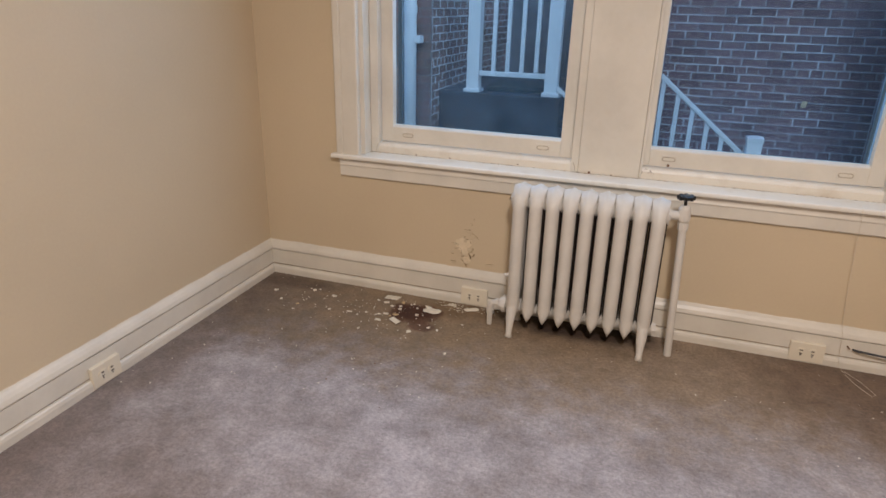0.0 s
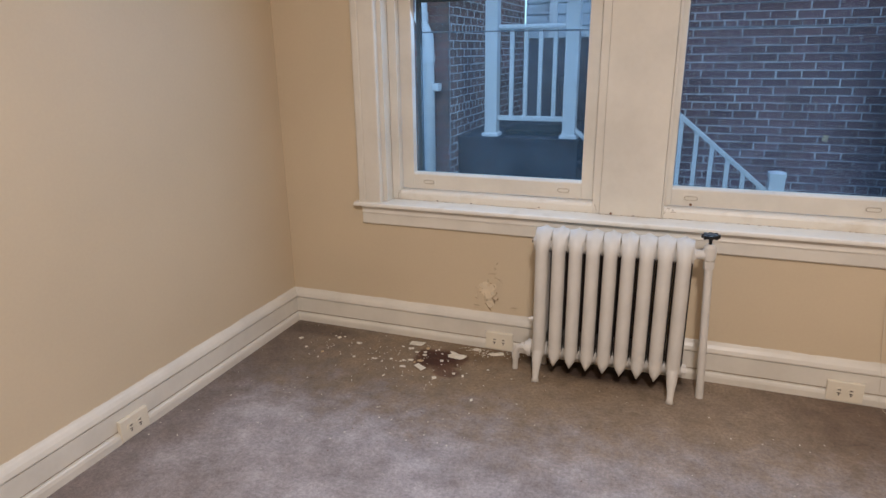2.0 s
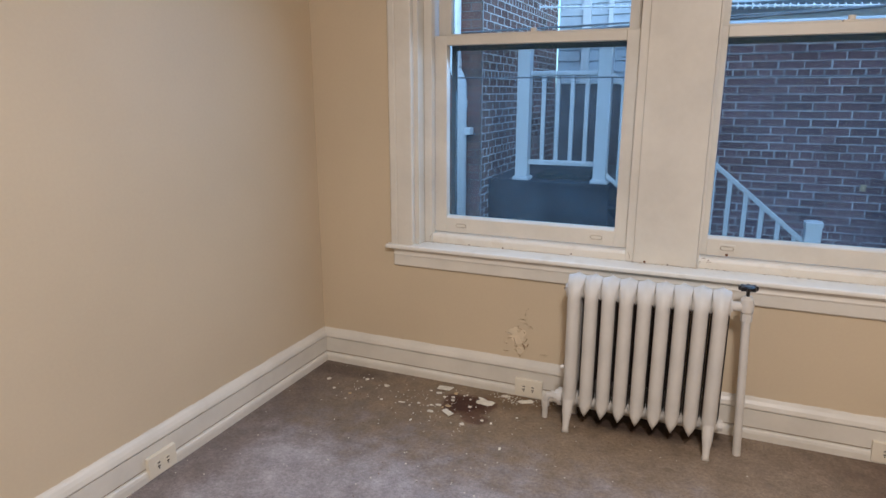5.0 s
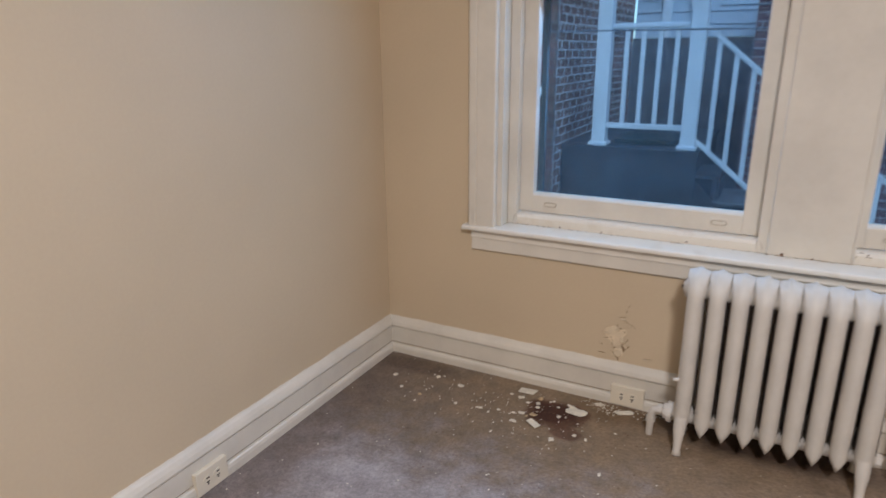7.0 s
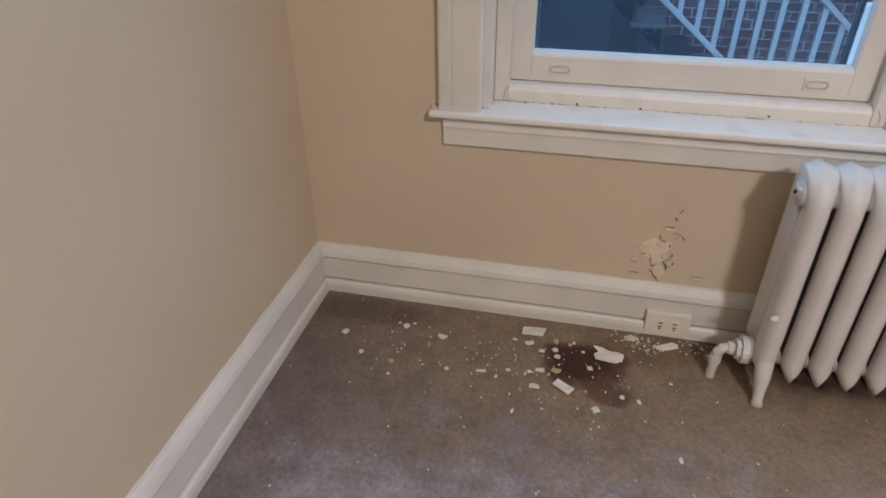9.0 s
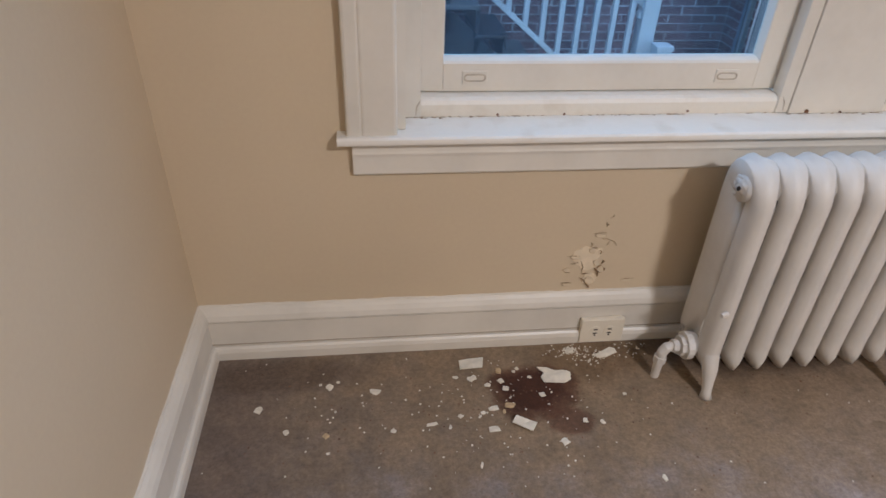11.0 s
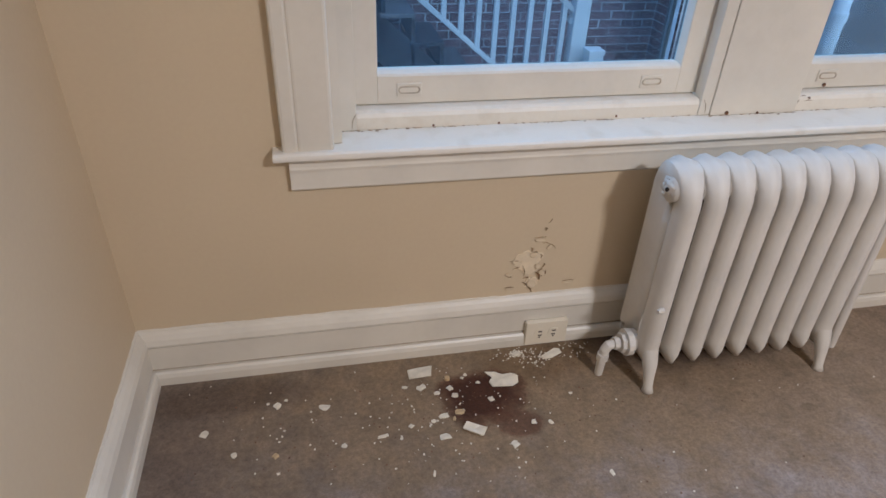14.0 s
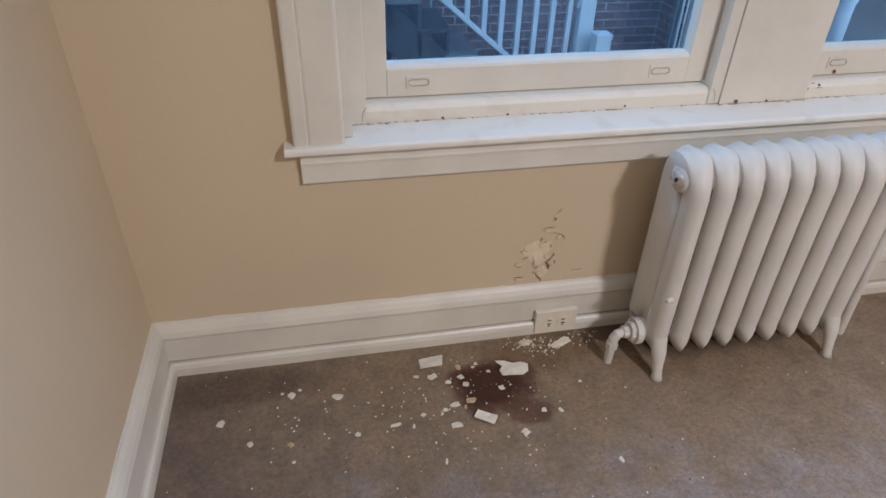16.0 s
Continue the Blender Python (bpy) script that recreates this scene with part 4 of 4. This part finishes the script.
def brick_wall(name, label, m, length, z0, z1, material, backing, limit, stretch, bed=M_MORTAR, proud=0.0035, head=0.009):
    """A wall face along its own x, facing -y, from z0 to z1: mortar behind, bricks proud of it."""
    w = thing(name, m, label, "wall", kind="structure")
    part("mortar", box(0, length, 0, backing, z0, z1), bed, w, "mortar bed, tone chosen per wall")
    stretcher, header = brick_mesh(LONG - head, COURSE - 0.009, proud), brick_mesh(LONG / 2 - head, COURSE - 0.009, proud)
    for me in (stretcher, header):
        me.materials.append(material)
    rng = random.Random(len(name))
    rest_v, rest_f, made = [], [], 0
    n = int((z1 - z0) / COURSE)
    for r in range(n):
        z = z0 + (r + 0.5) * COURSE
        heads = round((z - 0.815) / COURSE) % 10 == 9
        step = LONG / 2 if heads else LONG
        x = -(LONG / 2 if r % 2 else 0) - (0 if not heads else LONG / 4)
        while x < length:
            x0, x1 = max(x, 0.0), min(x + step, length)
            cx = (x0 + x1) / 2
            full = x1 - x0 > step - 0.001
            jog = rng.uniform(-0.003, 0.003)
            if full and made < limit and stretch[0] < cx < stretch[1] and z > stretch[2]:
                b = new("brick", header if heads else stretcher)
                b.parent = w
                b.location = (cx + jog, jog * 0.1, z + rng.uniform(-0.0015, 0.0015))
                b.rotation_euler = (0, radians(rng.uniform(-0.9, 0.9)), 0)
                b.scale = (rng.uniform(0.965, 1.02), 1, rng.uniform(0.93, 1.05))
                made += 1
            elif x1 - x0 > 0.03:
                a, c, lo, hi, f = x0 + head / 2, x1 - head / 2, z - COURSE / 2 + 0.0045, z + COURSE / 2 - 0.0045, -proud * 0.85 + jog * 0.1
                k = len(rest_v)
                rest_v += [(a, f, lo), (c, f, lo), (c, f, hi), (a, f, hi), (a, 0.004, lo), (c, 0.004, lo), (c, 0.004, hi), (a, 0.004, hi)]
                rest_f += [(k, k + 1, k + 2, k + 3), (k, k + 4, k + 5, k + 1), (k + 1, k + 5, k + 6, k + 2), (k + 2, k + 6, k + 7, k + 3), (k + 3, k + 7, k + 4, k)]
            x += step
    if rest_v:
        me = bpy.data.meshes.new("bricks_beyond")
        me.from_pydata(rest_v, [], rest_f)
        me.materials.append(material)
        ob = new("bricks_beyond", me)
        ob.parent = w
        tagged(ob, kind="stuff")
    return w


WY = 4.10
Z0 = 0.815 - 24.5 * COURSE
brick_wall("wall_brick_garden", "dark red-brown brick wall with pale mortar", pose(1.13, WY, 0), 2.40, Z0, Z0 + 39 * COURSE, M_BRICK, 0.22, 300, (0.4, 2.40, -0.2))
brick_wall("wall_brick_return", "dark brick return wall beside the yard", pose(3.53, 4.09, 0, 0, 0, -90), 0.42, Z0, Z0 + 39 * COURSE, M_BRICK, 0.2, 0, (0, 0, 0))
# side face takes the brightened mortar
brick_wall("wall_brick_side", "weathered brick side wall of the house", pose(-0.30, 3.15, 0, 0, 0, 90), 2.9, Z0, 3.6, M_BRICKW, 0.15, 300, (0.0, 1.6, -0.2), M_MORTAR_BRIGHT, 0.0011, 0.021)
# joints in dark concrete colour: the shade on this face is painted in
brick_wall("wall_brick_front", "weathered brick corner of the house", pose(-2.4, 3.149, 0), 2.10, Z0, 3.6, M_BRICKW, 0.15, 0, (0, 0, 0), M_CONC, 0.002)
structure("coping", box(1.10, 8.0, WY - 0.04, WY + 0.30, Z0 + 39 * COURSE + 0.002, Z0 + 39 * COURSE + 0.06, bevel=0.008), M_SIDING, "pale stone coping on the brick wall", "trim")
structure("wall_render", box(3.545, 9.0, 3.66, 3.95, GZ, 1.87), M_STUCCO, "dark grey rendered wall", "wall")
structure("wall_recess_side", box(1.13, 1.30, 4.33, 6.05, GZ, 1.80), M_BRICK, "dark brick side of the recess", "wall")
structure("wall_recess", box(-0.30, 1.30, 6.06, 6.3, GZ, 1.41), M_STUCCO, "dark grey rendered wall behind the porch", "wall")

house = thing("far_house", (0, 0, 0), "pale sided house across the yard", "house")
for i in range(26):
    z = 1.415 + i * 0.14
    part("siding_board", extrude([(6.10, z), (6.085, z + 0.003), (6.10, z + 0.139), (6.30, z + 0.139), (6.30, z)], "x", -0.29, 1.29), M_SIDING, house)
part("wall", box(1.31, 9, 8.0, 8.3, GZ, 5.0), M_SIDING, house, "pale siding wall")
part("corner_board", box(0.02, 0.12, 6.05, 6.083, 1.41, 5.0), M_VINYL, house)
part("window_frame", box(0.34, 0.40, 6.05, 6.083, 1.7, 3.2), M_VINYL, house)
balc = thing("far_balcony_railing", (0, 0, 0), "white balcony railing on the far house", "railing")
part("bottom_rail", box(1.35, 5.2, 7.17, 7.22, 2.62, 2.67), M_VINYL, balc)
part("top_rail", box(1.35, 5.2, 7.17, 7.22, 3.40, 3.45), M_VINYL, balc)
part("floor_beam", box(1.35, 5.2, 7.15, 7.99, 2.45, 2.55), M_SIDING, balc, "pale floor beam")
fb = None
for i in range(30):
    if fb is None:
        fb = part("baluster", box(-0.018, 0.018, 7.18, 7.21, 2.67, 3.40), M_VINYL, balc)
        b = fb
    else:
        b = new("baluster", fb.data)
        b.parent = balc
    b.location = (1.42 + i * 0.128, 0, 0)

# downpipes and cables
dp = thing("downpipe", (-0.480, 3.075, 0), "white downpipe on the brick corner", "downpipe")
part("pipe", tube([(0, 0, GZ), (0, 0, 1.30), (0.0, 0, 1.38), (-0.03, 0, 1.45), (-0.06, 0, 1.52), (-0.06, 0, 3.5)], 0.055, 16), M_PIPE, dp, smooth=True)
part("coupling", tube([(0, 0, 1.17), (0, 0, 1.24)], 0.063, 16), M_PIPE, dp)
part("coupling", tube([(-0.06, 0, 1.53), (-0.06, 0, 1.60)], 0.063, 16), M_PIPE, dp)
part("bracket", box(-0.06, 0.105, -0.03, 0.06, 0.92, 0.985, bevel=0.004), M_PIPE, dp)
dp2 = thing("downpipe", (4.70, 3.30, 0), "white downpipe on the dark rendered wall", "downpipe")
part("pipe", tube([(0, 0, GZ), (0, 0, 0.10), (0.02, 0.02, 0.18), (0.06, 0.08, 0.27), (0.08, 0.14, 0.36), (0.08, 0.16, 2.0)], 0.072, 16), M_PIPE, dp2, smooth=True)
part("coupling", tube([(0, 0, 0.0), (0, 0, 0.08)], 0.083, 16), M_PIPE, dp2)
dp3 = thing("corner_post", (3.47, 3.69, 0), "blue-grey metal post at the wall corner", "post")
part("shaft", box(-0.032, 0.032, -0.032, 0.032, GZ, 1.86, bevel=0.01), M_POST, dp3)


def wire(points, r, label):
    c = obj("wire", tube(points, r, 6), M_WIRE, smooth=True)
    return tagged(c, label, "wire", group="wires across the yard")


def sag(p, q, drop, n=14):
    p, q = Vector(p), Vector(q)
    return [p.lerp(q, i / n) - Vector((0, 0, drop * 4 * (i / n) * (1 - i / n))) for i in range(n + 1)]


wire(sag((-2.4, 2.7, 1.44), (3.4, 3.1, 1.42), 0.01), 0.006, "thin grey wire across the yard")
wire(sag((-2.5, 3.05, 1.74), (4.5, 3.3, 2.02), 0.05), 0.011, "thick grey cable across the yard")
wire(sag((-2.5, 3.05, 1.80), (4.5, 3.3, 1.98), 0.03), 0.008, "grey cable across the yard")
wire(sag((0.9, 3.4, 1.60), (4.2, 3.9, 1.72), 0.03), 0.006, "thin grey wire across the yard")
coil = bmesh.new()
for i in range(60):
    f = i / 59
    c = Vector((0.20, 3.2, 2.02)).lerp(Vector((3.3, 3.3, 1.90)), f)
    add_tube(coil, [c + Vector((0, 0, -0.02)), c + Vector((0.012, 0, 0.0)), c + Vector((0, 0, 0.02))], 0.006, 5)
add_tube(coil, sag((0.20, 3.2, 2.02), (3.3, 3.3, 1.90), 0.0), 0.008, 6)
tagged(obj("string_lights", coil, M_VINYL), "white string of small lights across the yard", "string lights")

spall = obj("brick_spall", box(-0.022, 0.022, -0.003, 0.003, -0.03, 0.03, bevel=0.002), M_CHIPD)
spall.matrix_world = pose(2.965, WY - 0.011, 0.475, 0, 12, 0)
tagged(spall, "pale spalled spot on the brick wall", "mortar spot")
